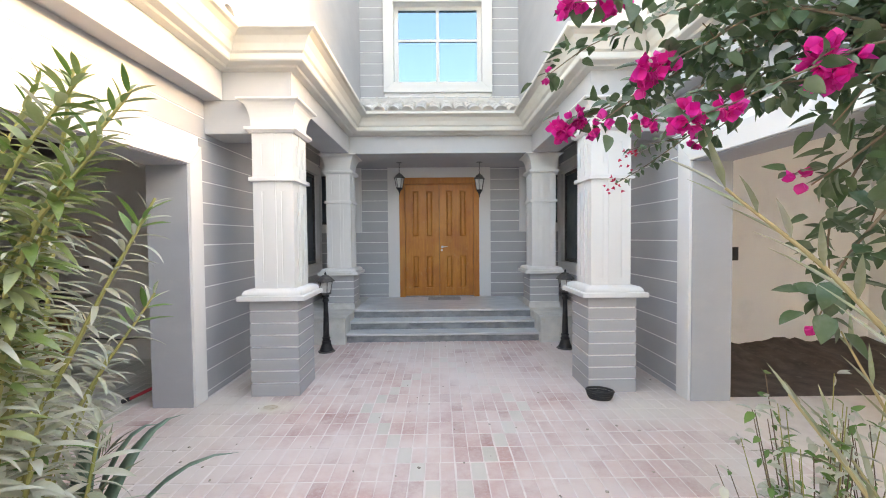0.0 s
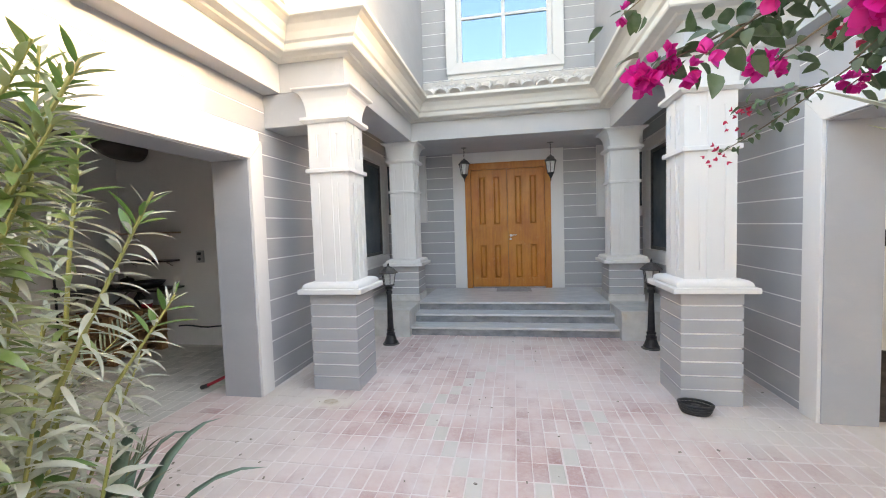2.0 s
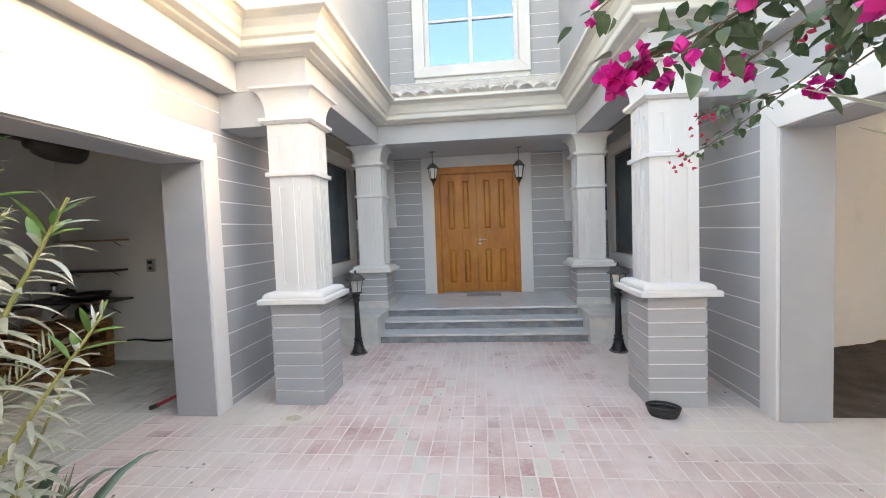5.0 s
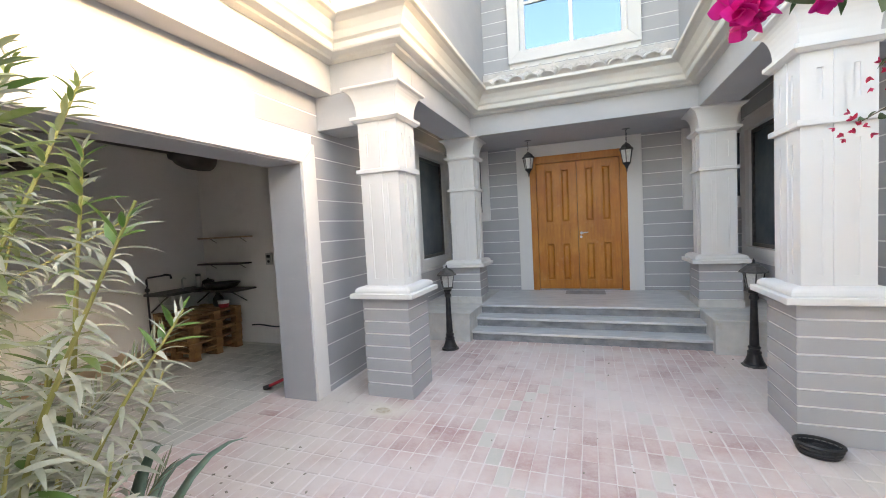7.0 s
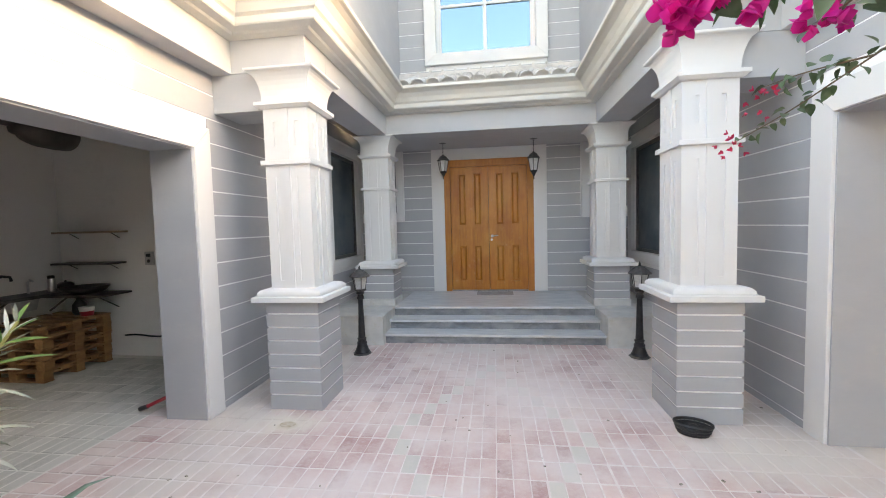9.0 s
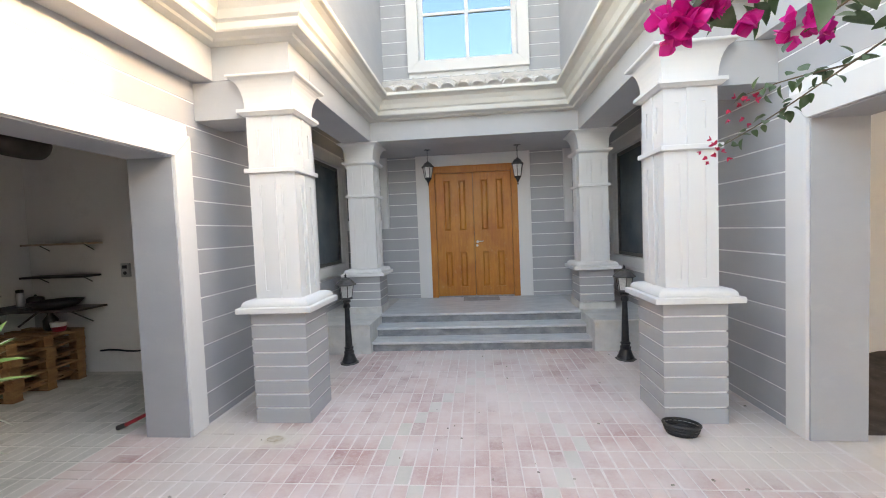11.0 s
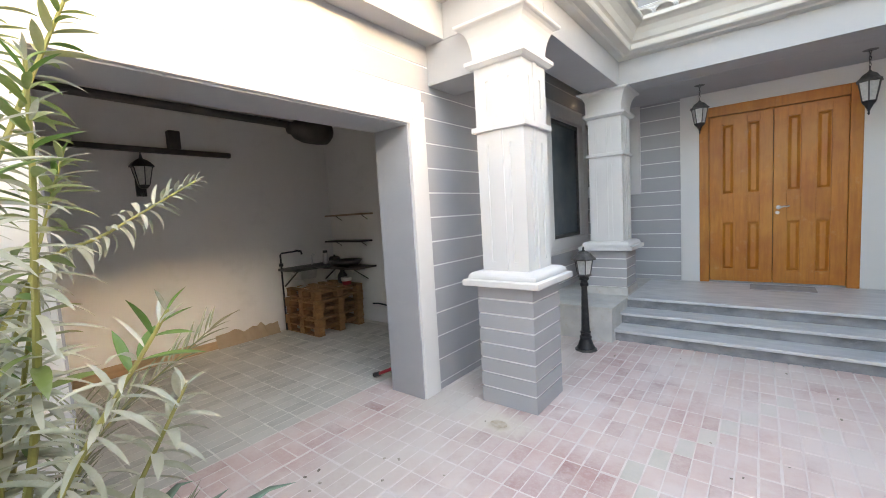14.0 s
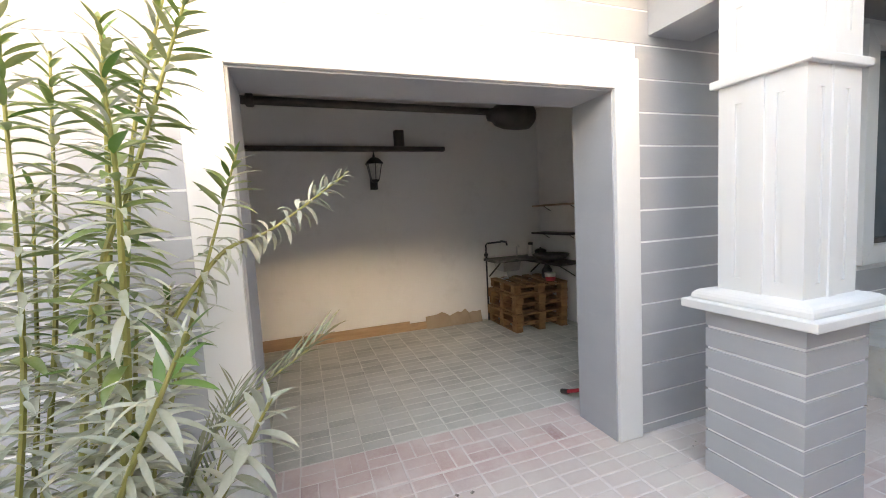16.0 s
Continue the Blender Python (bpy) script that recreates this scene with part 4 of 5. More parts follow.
sink = thing("wall_sink", "old steel sink basin on a bracket against the garage wall", "sink", (GX, 4.95, 0.88))
bm = bmesh.new()
box(bm, 0.0, 0.42, -0.48, 0.46, -0.02, 0.02, bevel=0.012)
part("counter", bm, PEWTER, sink, "dark steel counter edge")
bm = lathe(bmesh.new(), ((0.13, -0.16), (0.17, -0.15), (0.20, -0.02)), 4, Matrix.Translation((0.24, -0.22, 0)) @ Matrix.Rotation(radians(45), 4, "Z"))
part("bowl", bm, STEEL, sink, "brushed steel bowl")
part("tap", tube(bmesh.new(), ((0.1, 0.02, 0.02), (0.1, 0.02, 0.16), (0.14, 0.02, 0.18), (0.2, 0.0, 0.17)), 0.013, 8), STEEL, sink)
part("bracket", tube(bmesh.new(), ((0.38, 0.3, -0.02), (0.02, 0.3, -0.25)), 0.012, 6), RAIL, sink)
part("bracket", tube(bmesh.new(), ((0.38, -0.4, -0.02), (0.02, -0.4, -0.25)), 0.012, 6), RAIL, sink)
part("drain_pipe", tube(bmesh.new(), ((0.24, -0.22, -0.15), (0.24, -0.22, -0.26), (0.02, -0.22, -0.32)), 0.02, 8), STEEL, sink)
pipe = thing("water_pipe", "black standpipe with a bent arm beside the sink", "pipe", (GX + 0.05, 4.46, 0))
part("standpipe", tube(bmesh.new(), ((0.03, 0.02, 0), (0.03, 0.02, 1.10), (0.03, 0.04, 1.12), (0.05, 0.26, 1.13)), 0.013, 8), BLACK, pipe)
part("spout", tube(bmesh.new(), ((0.05, 0.25, 1.14), (0.05, 0.34, 1.12), (0.05, 0.35, 1.07)), 0.016, 8), BLACK, pipe)
part("valve", lathe(bmesh.new(), ((0.02, 0), (0.03, 0.01), (0.03, 0.04), (0.018, 0.05)), 10, Matrix.Translation((0.03, 0.02, 0.93))), BLACK, pipe)
for z, dx, lab in ((1.225, 0.0, "thin dark wooden wall shelf"), (1.62, 0.05, "pale wooden wall shelf near the ceiling corner")):
    sh = thing("wall_shelf", lab, "shelf", (GX + 0.55 + dx, 5.45, z), group="shelves on the garage end wall")
    part("board", boxed(-0.42, 0.42, -0.24, 0.0, -0.012, 0.012, bevel=0.003), RAIL if z < 1.5 else CARD, sh)
    for x in (-0.3, 0.3):
        part("bracket", tube(bmesh.new(), ((x, -0.12, -0.012), (x, -0.01, -0.08)), 0.006, 6), RAIL, sh)
bas = thing("washing_up_bowl", "shallow dark bowl on a ledge in the garage corner", "bowl", (GX + 0.62, 5.2, 0.86))
part("bowl", lathe(bmesh.new(), ((0.12, 0.0), (0.2, 0.03), (0.25, 0.09), (0.24, 0.095), (0.18, 0.04), (0.1, 0.012)), 24), RUBBER, bas, smooth=True)
led = thing("wall_ledge", "narrow dark bracketed ledge under the bowl", "shelf", (GX + 0.62, 5.45, 0.845))
part("board", boxed(-0.45, 0.4, -0.42, 0.0, -0.012, 0.012, bevel=0.003), RAIL, led)
part("bracket", tube(bmesh.new(), ((0.2, -0.30, -0.012), (0.2, -0.01, -0.2)), 0.008, 6), RAIL, led)
tub = thing("plastic_tub", "small white plastic tub with a red band on the pallets", "tub", (GX + 0.70, 5.13, 0.6025))
part("body", lathe(bmesh.new(), ((0.06, 0), (0.072, 0.055)), 20), RED, tub, "red lower band", smooth=False)
part("rim", lathe(bmesh.new(), ((0.0725, 0.055), (0.078, 0.10), (0.08, 0.105), (0.07, 0.105)), 20), WHITE, tub)
jug = thing("black_jug", "black plastic jug standing on the pallets", "jug", (GX + 0.52, 5.20, 0.6025))
part("body", lathe(bmesh.new(), ((0.06, 0), (0.075, 0.03), (0.072, 0.12), (0.03, 0.18), (0.03, 0.2), (0.034, 0.205), (0.034, 0.225)), 18), RUBBER, jug, smooth=True)
flask = thing("steel_flask", "upright brushed steel flask on the sink counter", "flask", (GX + 0.24, 5.12, 0.90))
part("body", lathe(bmesh.new(), ((0.034, 0), (0.038, 0.006), (0.038, 0.15), (0.032, 0.165)), 16), STEEL, flask, smooth=True)
part("lid", lathe(bmesh.new(), ((0.033, 0.163), (0.035, 0.168), (0.035, 0.195), (0.028, 0.2)), 16), BLACK, flask, "black screw lid")
kettle = thing("black_pot", "squat black pot beside the flask on the counter", "pot", (GX + 0.22, 5.30, 0.90))
part("body", lathe(bmesh.new(), ((0.07, 0), (0.085, 0.02), (0.085, 0.07), (0.06, 0.09), (0.02, 0.097)), 18), RUBBER, kettle, smooth=True)
part("knob", lathe(bmesh.new(), ((0.012, 0.095), (0.016, 0.108), (0.008, 0.116)), 10), RUBBER, kettle)
sock = thing("wall_socket", "small grey double socket box on the garage wall", "socket", (GX + 1.32, 5.45, 1.27))
part("box", boxed(-0.055, 0.055, -0.035, 0.0, -0.085, 0.085, bevel=0.006), PALE, sock)
part("switch", boxed(-0.03, 0.03, -0.042, -0.034, 0.02, 0.06, bevel=0.003), BLACK, sock)
part("switch", lathe(bmesh.new(), ((0.022, 0), (0.02, 0.01)), 12, Matrix.Translation((0, -0.034, -0.035)) @ Matrix.Rotation(radians(90), 4, "X")), PEWTER, sock)
pp = thing("wall_cable", "dark cable clipped low along the garage end wall", "cable", (GX, 5.44, 0.27))
part("cable", tube(bmesh.new(), [(0.9 + 0.12 * k, -0.01, 0.012 * math.sin(k * 1.3)) for k in range(18)], 0.012, 6), BLACK, pp)
for y0, y1, h, lean, nm in ((0.7, 1.9, 0.14, 4, ""), (1.92, 3.3, 0.13, 6, ""), (3.25, 4.05, 0.10, 3, "")):
    sb = thing("skirting_plank", "loose bare wooden plank standing along the garage wall", "plank", (GX + 0.035, (y0 + y1) / 2, 0), group="planks along the wall")
    part("plank", boxed(0.0, 0.022, -(y1 - y0) / 2, (y1 - y0) / 2, 0.0, h, bevel=0.003, m=Matrix.Rotation(radians(-lean), 4, "Y")), BOARD, sb)
cb = thing("torn_cardboard", "torn strip of brown cardboard against the garage wall", "cardboard", (GX + 0.03, 3.95, 0))
bm = bmesh.new()
rng = random.Random(5)
prev = None
for k in range(15):
    y, h = -0.42 + 0.06 * k, 0.13 + 0.05 * rng.random() + (0.03 if k in (4, 10) else 0)
    cur = [bm.verts.new((x, y, z)) for x, z in ((0.07, 0), (0.062, 0), (0.002, h), (0.010, h))]
    if prev:
        for j in range(4):
            bm.faces.new((prev[j], prev[(j + 1) % 4], cur[(j + 1) % 4], cur[j]))
    else:
        bm.faces.new(cur)
    prev = cur
bm.faces.new(list(reversed(prev)))
part("strip", bm, CARD, cb)
jk = thing("red_tool", "red steel jack handle lying on the garage floor", "tool", (-2.62, 3.985, 0.0))
part("handle", tube(bmesh.new(), ((0.07, 0.02, 0.15), (-0.16, -0.01, 0.045)), 0.016, 10), RED, jk)
part("grip", tube(bmesh.new(), ((-0.155, -0.01, 0.047), (-0.225, -0.02, 0.024)), 0.021, 10), RUBBER, jk, "black rubber grip")
part("foot", boxed(0.06, 0.09, -0.02, 0.05, 0.0, 0.16, bevel=0.006), RUBBER, jk, "black metal foot")

# ---- forecourt bits ----
tray = thing("plastic_basket", "oval black ribbed plastic basket lying by a column", "basket", (1.755, 3.955, 0.0))
ov = Matrix.Rotation(radians(-18), 4, "Z") @ Matrix.Diagonal((1.06, 0.72, 1.0, 1))
part("wall", lathe(bmesh.new(), ((0.096, 0.0), (0.112, 0.06), (0.114, 0.062), (0.110, 0.062), (0.094, 0.01), (0.02, 0.012)), 28, ov), RUBBER, tray, smooth=True)
part("base", lathe(bmesh.new(), ((0.085, 0.0), (0.10, 0.006), (0.10, 0.018), (0.08, 0.02)), 24, ov), RUBBER, tray)
for k, (z, r) in enumerate(((0.03, 0.104), (0.052, 0.111), (0.078, 0.117))):
    part("hoop", tube(bmesh.new(), [ov @ Vector((r * math.cos(a), r * math.sin(a), z)) for a in [2 * math.pi * j / 28 for j in range(29)]], 0.011 if k == 2 else 0.008, 7), RUBBER, tray)
for j in range(22):
    a = 2 * math.pi * j / 22
    part("slat", tube(bmesh.new(), (ov @ Vector((0.098 * math.cos(a), 0.098 * math.sin(a), 0.012)), ov @ Vector((0.114 * math.cos(a), 0.114 * math.sin(a), 0.078))), 0.0045, 4), RUBBER, tray)

part("ribbed_hub", lathe(bmesh.new(), ((0.070, 0.012), (0.066, 0.030), (0.052, 0.034), (0.048, 0.052), (0.034, 0.056), (0.028, 0.068), (0.006, 0.072)), 20, ov), RUBBER, tray)
for j in range(12):
    a = 2 * math.pi * j / 12
    part("fin", tube(bmesh.new(), (ov @ Vector((0.088 * math.cos(a), 0.088 * math.sin(a), 0.02)), ov @ Vector((0.03 * math.cos(a), 0.03 * math.sin(a), 0.07))), 0.004, 4), RUBBER, tray)


stn = plain("drain_stain", (0.44, 0.36, 0.26), (0.60, 0.53, 0.43), 22, 0.9)
bm = lathe(bmesh.new(), ((0.06, 0.0045), (0.06, 0.0065), (0.045, 0.0068), (0.04, 0.006)), 22, Matrix.Diagonal((1.1, 0.75, 1, 1)))
tagged(part("drain_cap", bm, stn), "small rusty drain cap set in cement", "drain").location = (-1.375, 3.84, 0)
bm = bmesh.new()
rng = random.Random(11)
for k in range(120):
    x, y = rng.uniform(-2.0, 2.5), rng.uniform(1.6, 6.0)
    if rng.random() < 0.4:
        x, y = rng.gauss(-1.7, 0.25), rng.gauss(2.3, 0.3)
    sz = rng.uniform(0.004, 0.011)
    box(bm, -sz, sz, -sz * 0.6, sz * 0.6, 0, sz * 0.5, m=Matrix.Translation((x, y, 0.001)) @ Matrix.Rotation(rng.uniform(0, 3), 4, "Z"))
tagged(part("litter", bm, plain("dry_leaf_litter", (0.10, 0.08, 0.06), (0.5, 0.45, 0.38), 30, 0.9)), "scattered dry leaf crumbs and chips on the paving", "litter", kind="stuff")

# east garage floor and rubble
# the floor is dark brown from y = 3.95 back to the end wall
tagged(part("garage_floor_east", boxed(WALL_R + 0.12, CX + 5.75, 3.95, 5.45, -0.05, -0.004), DARKBROWN), "dark brown back part of the other garage floor", "floor", kind="structure")
tagged(part("carport_floor_east", boxed(WALL_R + 0.12, CX + 5.75, -3.0, 3.95, -0.05, -0.004), CEMENT), "dusty pale cement floor of the other garage", "floor", kind="structure")
bm = bmesh.new()
rng = random.Random(3)
rows = []
for i in range(41):
    x = WALL_R + THICK + 0.02 + i * (CX + 5.73 - WALL_R - THICK - 0.02) / 40
    h = 0.15 + 0.06 * noise.noise((x * 2.3, 0.4, 0)) + 0.035 * noise.noise((x * 9, 1.4, 0))
    rows.append([bm.verts.new((x, 5.45 - d, -0.004 + max(0.0, h * (1 - d / 0.75) ** 0.8) + (0.02 * noise.noise((x * 6, d * 9, 2)) if 0 < d < 0.7 else 0))) for d in (0, 0.12, 0.26, 0.42, 0.58, 0.75)])
for a, b in zip(rows, rows[1:]):
    for j in range(5):
        bm.faces.new((a[j], a[j + 1], b[j + 1], b[j]))
tagged(part("rubble_heap", bm, DARKBROWN), "low heap of dark dirt banked against the garage wall", "rubble", kind="stuff")
sw = thing("wall_socket", "small dark socket box on the plastered wall", "socket", (4.16, 5.45, 1.32))
part("box", boxed(-0.04, 0.04, -0.03, 0.0, -0.09, 0.09, bevel=0.006), BLACK, sw)

# garden beds
for s, x0, x1 in ((-1, WALL_L, -1.0), (1, 1.35, WALL_R)):
    bm = bmesh.new()
    nx, ny = 16, 40
    g = [[bm.verts.new((x0 + (x1 - x0) * i / nx, -3.0 + 4.55 * j / ny, 0.012 + (0.05 + 0.03 * noise.noise((i * 0.7, j * 0.5, s))) * min(1, i * (nx - i) / 14, (ny - j) / 3))) for i in range(nx + 1)] for j in range(ny + 1)]
    for j in range(ny):
        for i in range(nx):
            bm.faces.new((g[j][i], g[j][i + 1], g[j + 1][i + 1], g[j + 1][i]))
    tagged(part("garden_bed", bm, SOIL, smooth=True), "dry soil bed along the wall under the shrubs", "garden bed", kind="structure")

# ---- plants ----
def blade_mesh(name, width, droop, mat, steps=5, fold=0.25, shape=1.0, thick=0.0):
    """A leaf 1 long along x, folded along its midrib and bending down."""
    bm = bmesh.new()
    rows = []
    for i in range(steps + 1):
        t = i / steps
        w = width * (math.sin(math.pi * min(1, 0.06 + 0.94 * t) ** shape) ** 0.8 if 0 < i < steps else 0.04)
        a = droop * t
        x, z = (math.sin(a) / droop if droop else t), (-(1 - math.cos(a)) / droop if droop else 0)
        rows.append([bm.verts.new((x, -w / 2, z + fold * w)), bm.verts.new((x, 0, z - thick * w)), bm.verts.new((x, w / 2, z + fold * w))])
    for a, b in zip(rows, rows[1:]):
        for j in range(2):
            bm.faces.new((a[j], b[j], b[j + 1], a[j + 1]))
    me = bpy.data.meshes.new(name)
    bm.to_mesh(me)
    bm.free()
    me.materials.append(mat)
    for f in me.polygons:
        f.use_smooth = True
    return me


def frame_to(p, direction, up, size, twist=0.0):
    d = Vector(direction).normalized()
    s = Vector(up).cross(d)
    s = s.normalized() if s.length > 1e-3 else Vector((0, 1, 0))
    u = d.cross(s)
    r = Matrix(((d.x, s.x, u.x, 0), (d.y, s.y, u.y, 0), (d.z, s.z, u.z, 0), (0, 0, 0, 1)))
    return Matrix.Translation(p) @ r @ Matrix.Rotation(twist, 4, "X") @ Matrix.Scale(size, 4)


def place_leaves(parent, name, items, keep, rest_name, rest_label):
    """items: (mesh, matrix). The first keep become leaves of their own; the others are joined."""
    for me, m in items[:keep]:
        ob = new(name, me)
        ob.parent = parent
        ob.matrix_local = m
    rest = items[keep:]
    if rest:
        verts, faces, mats, idx = [], [], [], []
        for me, m in rest:
            o = len(verts)
            verts += [tuple(m @ v.co) for v in me.vertices]
            if me.materials[0] not in mats:
                mats.append(me.materials[0])
            for f in me.polygons:
                faces.append([o + k for k in f.vertices])
                idx.append(mats.index(me.materials[0]))
        me = bpy.data.meshes.new(rest_name)
        me.from_pydata(verts, [], faces)
        for m in mats:
            me.materials.append(m)
        me.polygons.foreach_set("material_index", idx)
        me.polygons.foreach_set("use_smooth", [True] * len(faces))
        ob = new(rest_name, me)
        ob.parent = parent
        tagged(ob, rest_label, kind="stuff")


def curve_pts(pts, n):
    """A smooth line through a few points."""
    P = [Vector(p) for p in pts]
    P = [P[0] * 2 - P[1]] + P + [P[-1] * 2 - P[-2]]
    out = []
    for i in range(1, len(P) - 2):
        for k in range(n):
            t = k / n
            a, b, c, d = P[i - 1:i + 3]
            out.append(0.5 * ((2 * b) + (c - a) * t + (2 * a - 5 * b + 4 * c - d) * t * t + (3 * b - a - 3 * c + d) * t ** 3))
    return out + [P[-2]]


OL = [blade_mesh("leaf", 0.13, dr, OLEANDER, 6) for dr in (0.35, 0.7, 1.1)]
OLW = [blade_mesh("leaf", 0.20, dr, OLEANDER, 6) for dr in (0.4, 0.8, 1.4)]
OLG = [blade_mesh("leaf", 0.225, dr, GREENOLE, 6) for dr in (0.2, 0.5, 0.9)]
OLF = [blade_mesh("leaf", 0.2, 0.25, FRESH, 6)]
rng = random.Random(21)
oleander = thing("oleander_shrub", "tall dusty oleander shrub with long narrow leaves", "shrub", (-1.35, 1.2, 0.05))
O = Vector((-1.35, 1.2, 0.05))
stems = [
    [(-1.10, 1.20, 0.05), (-1.02, 1.34, 0.95), (-0.93, 1.41, 1.28), (-0.77, 1.53, 1.72)],
    [(-1.15, 1.25, 0.05), (-1.12, 1.52, 0.85), (-0.95, 1.77, 1.36)],
    [(-1.05, 1.10, 0.05), (-0.98, 1.22, 1.1), (-0.90, 1.28, 1.6), (-0.82, 1.29, 2.06)],
    [(-1.20, 1.22, 0.05), (-1.22, 1.52, 0.9), (-1.19, 1.60, 1.55), (-1.14, 1.62, 1.92)],
    [(-1.50, 1.20, 0.05), (-1.60, 1.42, 0.95), (-1.82, 1.66, 1.42), (-1.93, 1.88, 1.54), (-1.81, 2.18, 1.745)],
    [(-1.45, 1.25, 0.05), (-1.58, 1.42, 1.1), (-1.61, 1.51, 1.82), (-1.56, 1.66, 2.30)],
    [(-1.55, 1.15, 0.05), (-1.66, 1.36, 1.2), (-1.66, 1.44, 2.0), (-1.62, 1.46, 2.22)],
    [(-1.60, 1.05, 0.05), (-1.72, 1.20, 1.2), (-1.74, 1.28, 2.15)],
    [(-1.45, 1.05, 0.05), (-1.50, 1.22, 1.1), (-1.46, 1.30, 2.12)],
    [(-1.55, 1.25, 0.05), (-1.75, 1.55, 1.1), (-1.86, 1.78, 1.86)],
    [(-1.40, 1.25, 0.05), (-1.36, 1.48, 0.8), (-1.28, 1.58, 1.32)],
    [(-1.30, 1.20, 0.05), (-1.28, 1.45, 0.7), (-1.22, 1.52, 1.30)],
    [(-1.45, 1.25, 0.05), (-1.52, 1.45, 0.6), (-1.50, 1.56, 1.12)],
    [(-1.25, 1.25, 0.05), (-1.26, 1.60, 0.6), (-1.24, 1.88, 1.08)],
    [(-1.35, 1.15, 0.05), (-1.34, 1.38, 0.6), (-1.40, 1.48, 1.05)],
    [(-1.10, 1.10, 0.05), (-1.00, 1.22, 0.6), (-0.95, 1.30, 1.12)],
    [(-1.55, 1.05, 0.05), (-1.72, 1.12, 0.9), (-1.80, 1.16, 1.72)],
    [(-1.65, 1.20, 0.05), (-1.78, 1.40, 0.8), (-1.80, 1.52, 1.35)],
    [(-1.15, 1.00, 0.05), (-1.04, 1.10, 0.7), (-1.0, 1.12, 1.15)],
    [(-1.50, 0.90, 0.05), (-1.62, 1.02, 1.0), (-1.64, 1.08, 1.9)],
    [(-1.08, 1.22, 0.05), (-1.0, 1.42, 0.55), (-0.97, 1.52, 0.95)],
    [(-1.38, 1.28, 0.05), (-1.44, 1.55, 0.45), (-1.42, 1.66, 0.80)],
    [(-1.05, 1.02, 0.05), (-0.98, 1.10, 1.0), (-0.82, 1.17, 1.62), (-0.59, 1.20, 1.97)],
    [(-1.10, 1.00, 0.05), (-1.04, 1.08, 1.0), (-0.90, 1.14, 1.65), (-0.70, 1.19, 2.02)],
    [(-1.12, 1.02, 0.05), (-1.06, 1.10, 0.9), (-0.92, 1.15, 1.45), (-0.66, 1.19, 1.84)],
    [(-1.02, 1.05, 0.05), (-0.95, 1.13, 0.9), (-0.87, 1.17, 1.45), (-0.72, 1.19, 1.76)],
    [(-1.15, 0.98, 0.05), (-1.10, 1.05, 1.0), (-1.02, 1.10, 1.7), (-0.95, 1.12, 1.95)],
    [(-1.48, 1.25, 0.05), (-1.46, 1.40, 1.25), (-1.41, 1.60, 1.80), (-1.37, 1.76, 2.22)],
]
items = []
for k, st in enumerate(stems):
    pts = [p - O for p in curve_pts(st, 9)]
    n = len(pts)
    part("stem", tube(bmesh.new(), pts, [0.0125 * (1 - 0.7 * i / n) for i in range(n)], 6), STEM, oleander)
    total = sum((b - a).length for a, b in zip(pts, pts[1:]))
    run, nxt, ang, along = 0.0, 0.20 * total, rng.uniform(0, 6), 0.0
    for a, b in zip(pts, pts[1:]):
        seg = (b - a).length
        d = (b - a).normalized()
        s = d.cross(Vector((0.3, 0.9, 0.2))).normalized()
        u = s.cross(d)
        while nxt < run + seg:
            q = a + d * (nxt - run)
            f = nxt / total
            ang += 1.05 + rng.uniform(-0.15, 0.15)
            for w in range(3):
                if rng.random() < (0.30 if f < 0.45 else 0.06) or (5 <= k <= 9 and f < 0.85 and rng.random() < (0.4 if k == 9 else 0.1)):
                    continue
                t = ang + w * 2.094 + rng.uniform(-0.2, 0.2)
                spread = radians(90 - 52 * max(0, (f - 0.75) / 0.25) ** 1.4 + rng.uniform(-8, 8))
                out = d * math.cos(spread) + (s * math.cos(t) + u * math.sin(t)) * math.sin(spread) + Vector((0, 0, 0.12))
                size = rng.uniform(0.105, 0.15) * (1 - 0.45 * max(0, (f - 0.9) / 0.1))
                me = OLF[0] if (f > 0.9 and rng.random() < 0.35) or rng.random() < 0.03 else OL[rng.choice((0, 1, 1, 2)) if f < 0.92 else 0]
                if (k < 10 or k > 21) and k not in (0, 1, 4) and f > 0.55 and rng.random() < (0.7 if k > 21 or f > 0.85 else 0.28):
                    me = rng.choice(OLG)
                if k > 21 and f < 0.5:
                    continue
                if k > 21:
                    size *= 0.92
                elif k == 4:
                    me, size = (OLW[2] if f < 0.9 else OLW[0]), size * 0.86
                elif 10 <= k <= 21:
                    me, size = (me if rng.random() < 0.2 else rng.choice(OLW[:2])), size * 1.12
                items.append((me, frame_to(q, out, (0, 0, 1), size, rng.uniform(-0.4, 0.4))))
            nxt += 0.031 if f > 0.5 else 0.036
        run += seg
rng.shuffle(items)
place_leaves(oleander, "leaf", items, 280, "foliage", "dense dusty grey-green leaves")

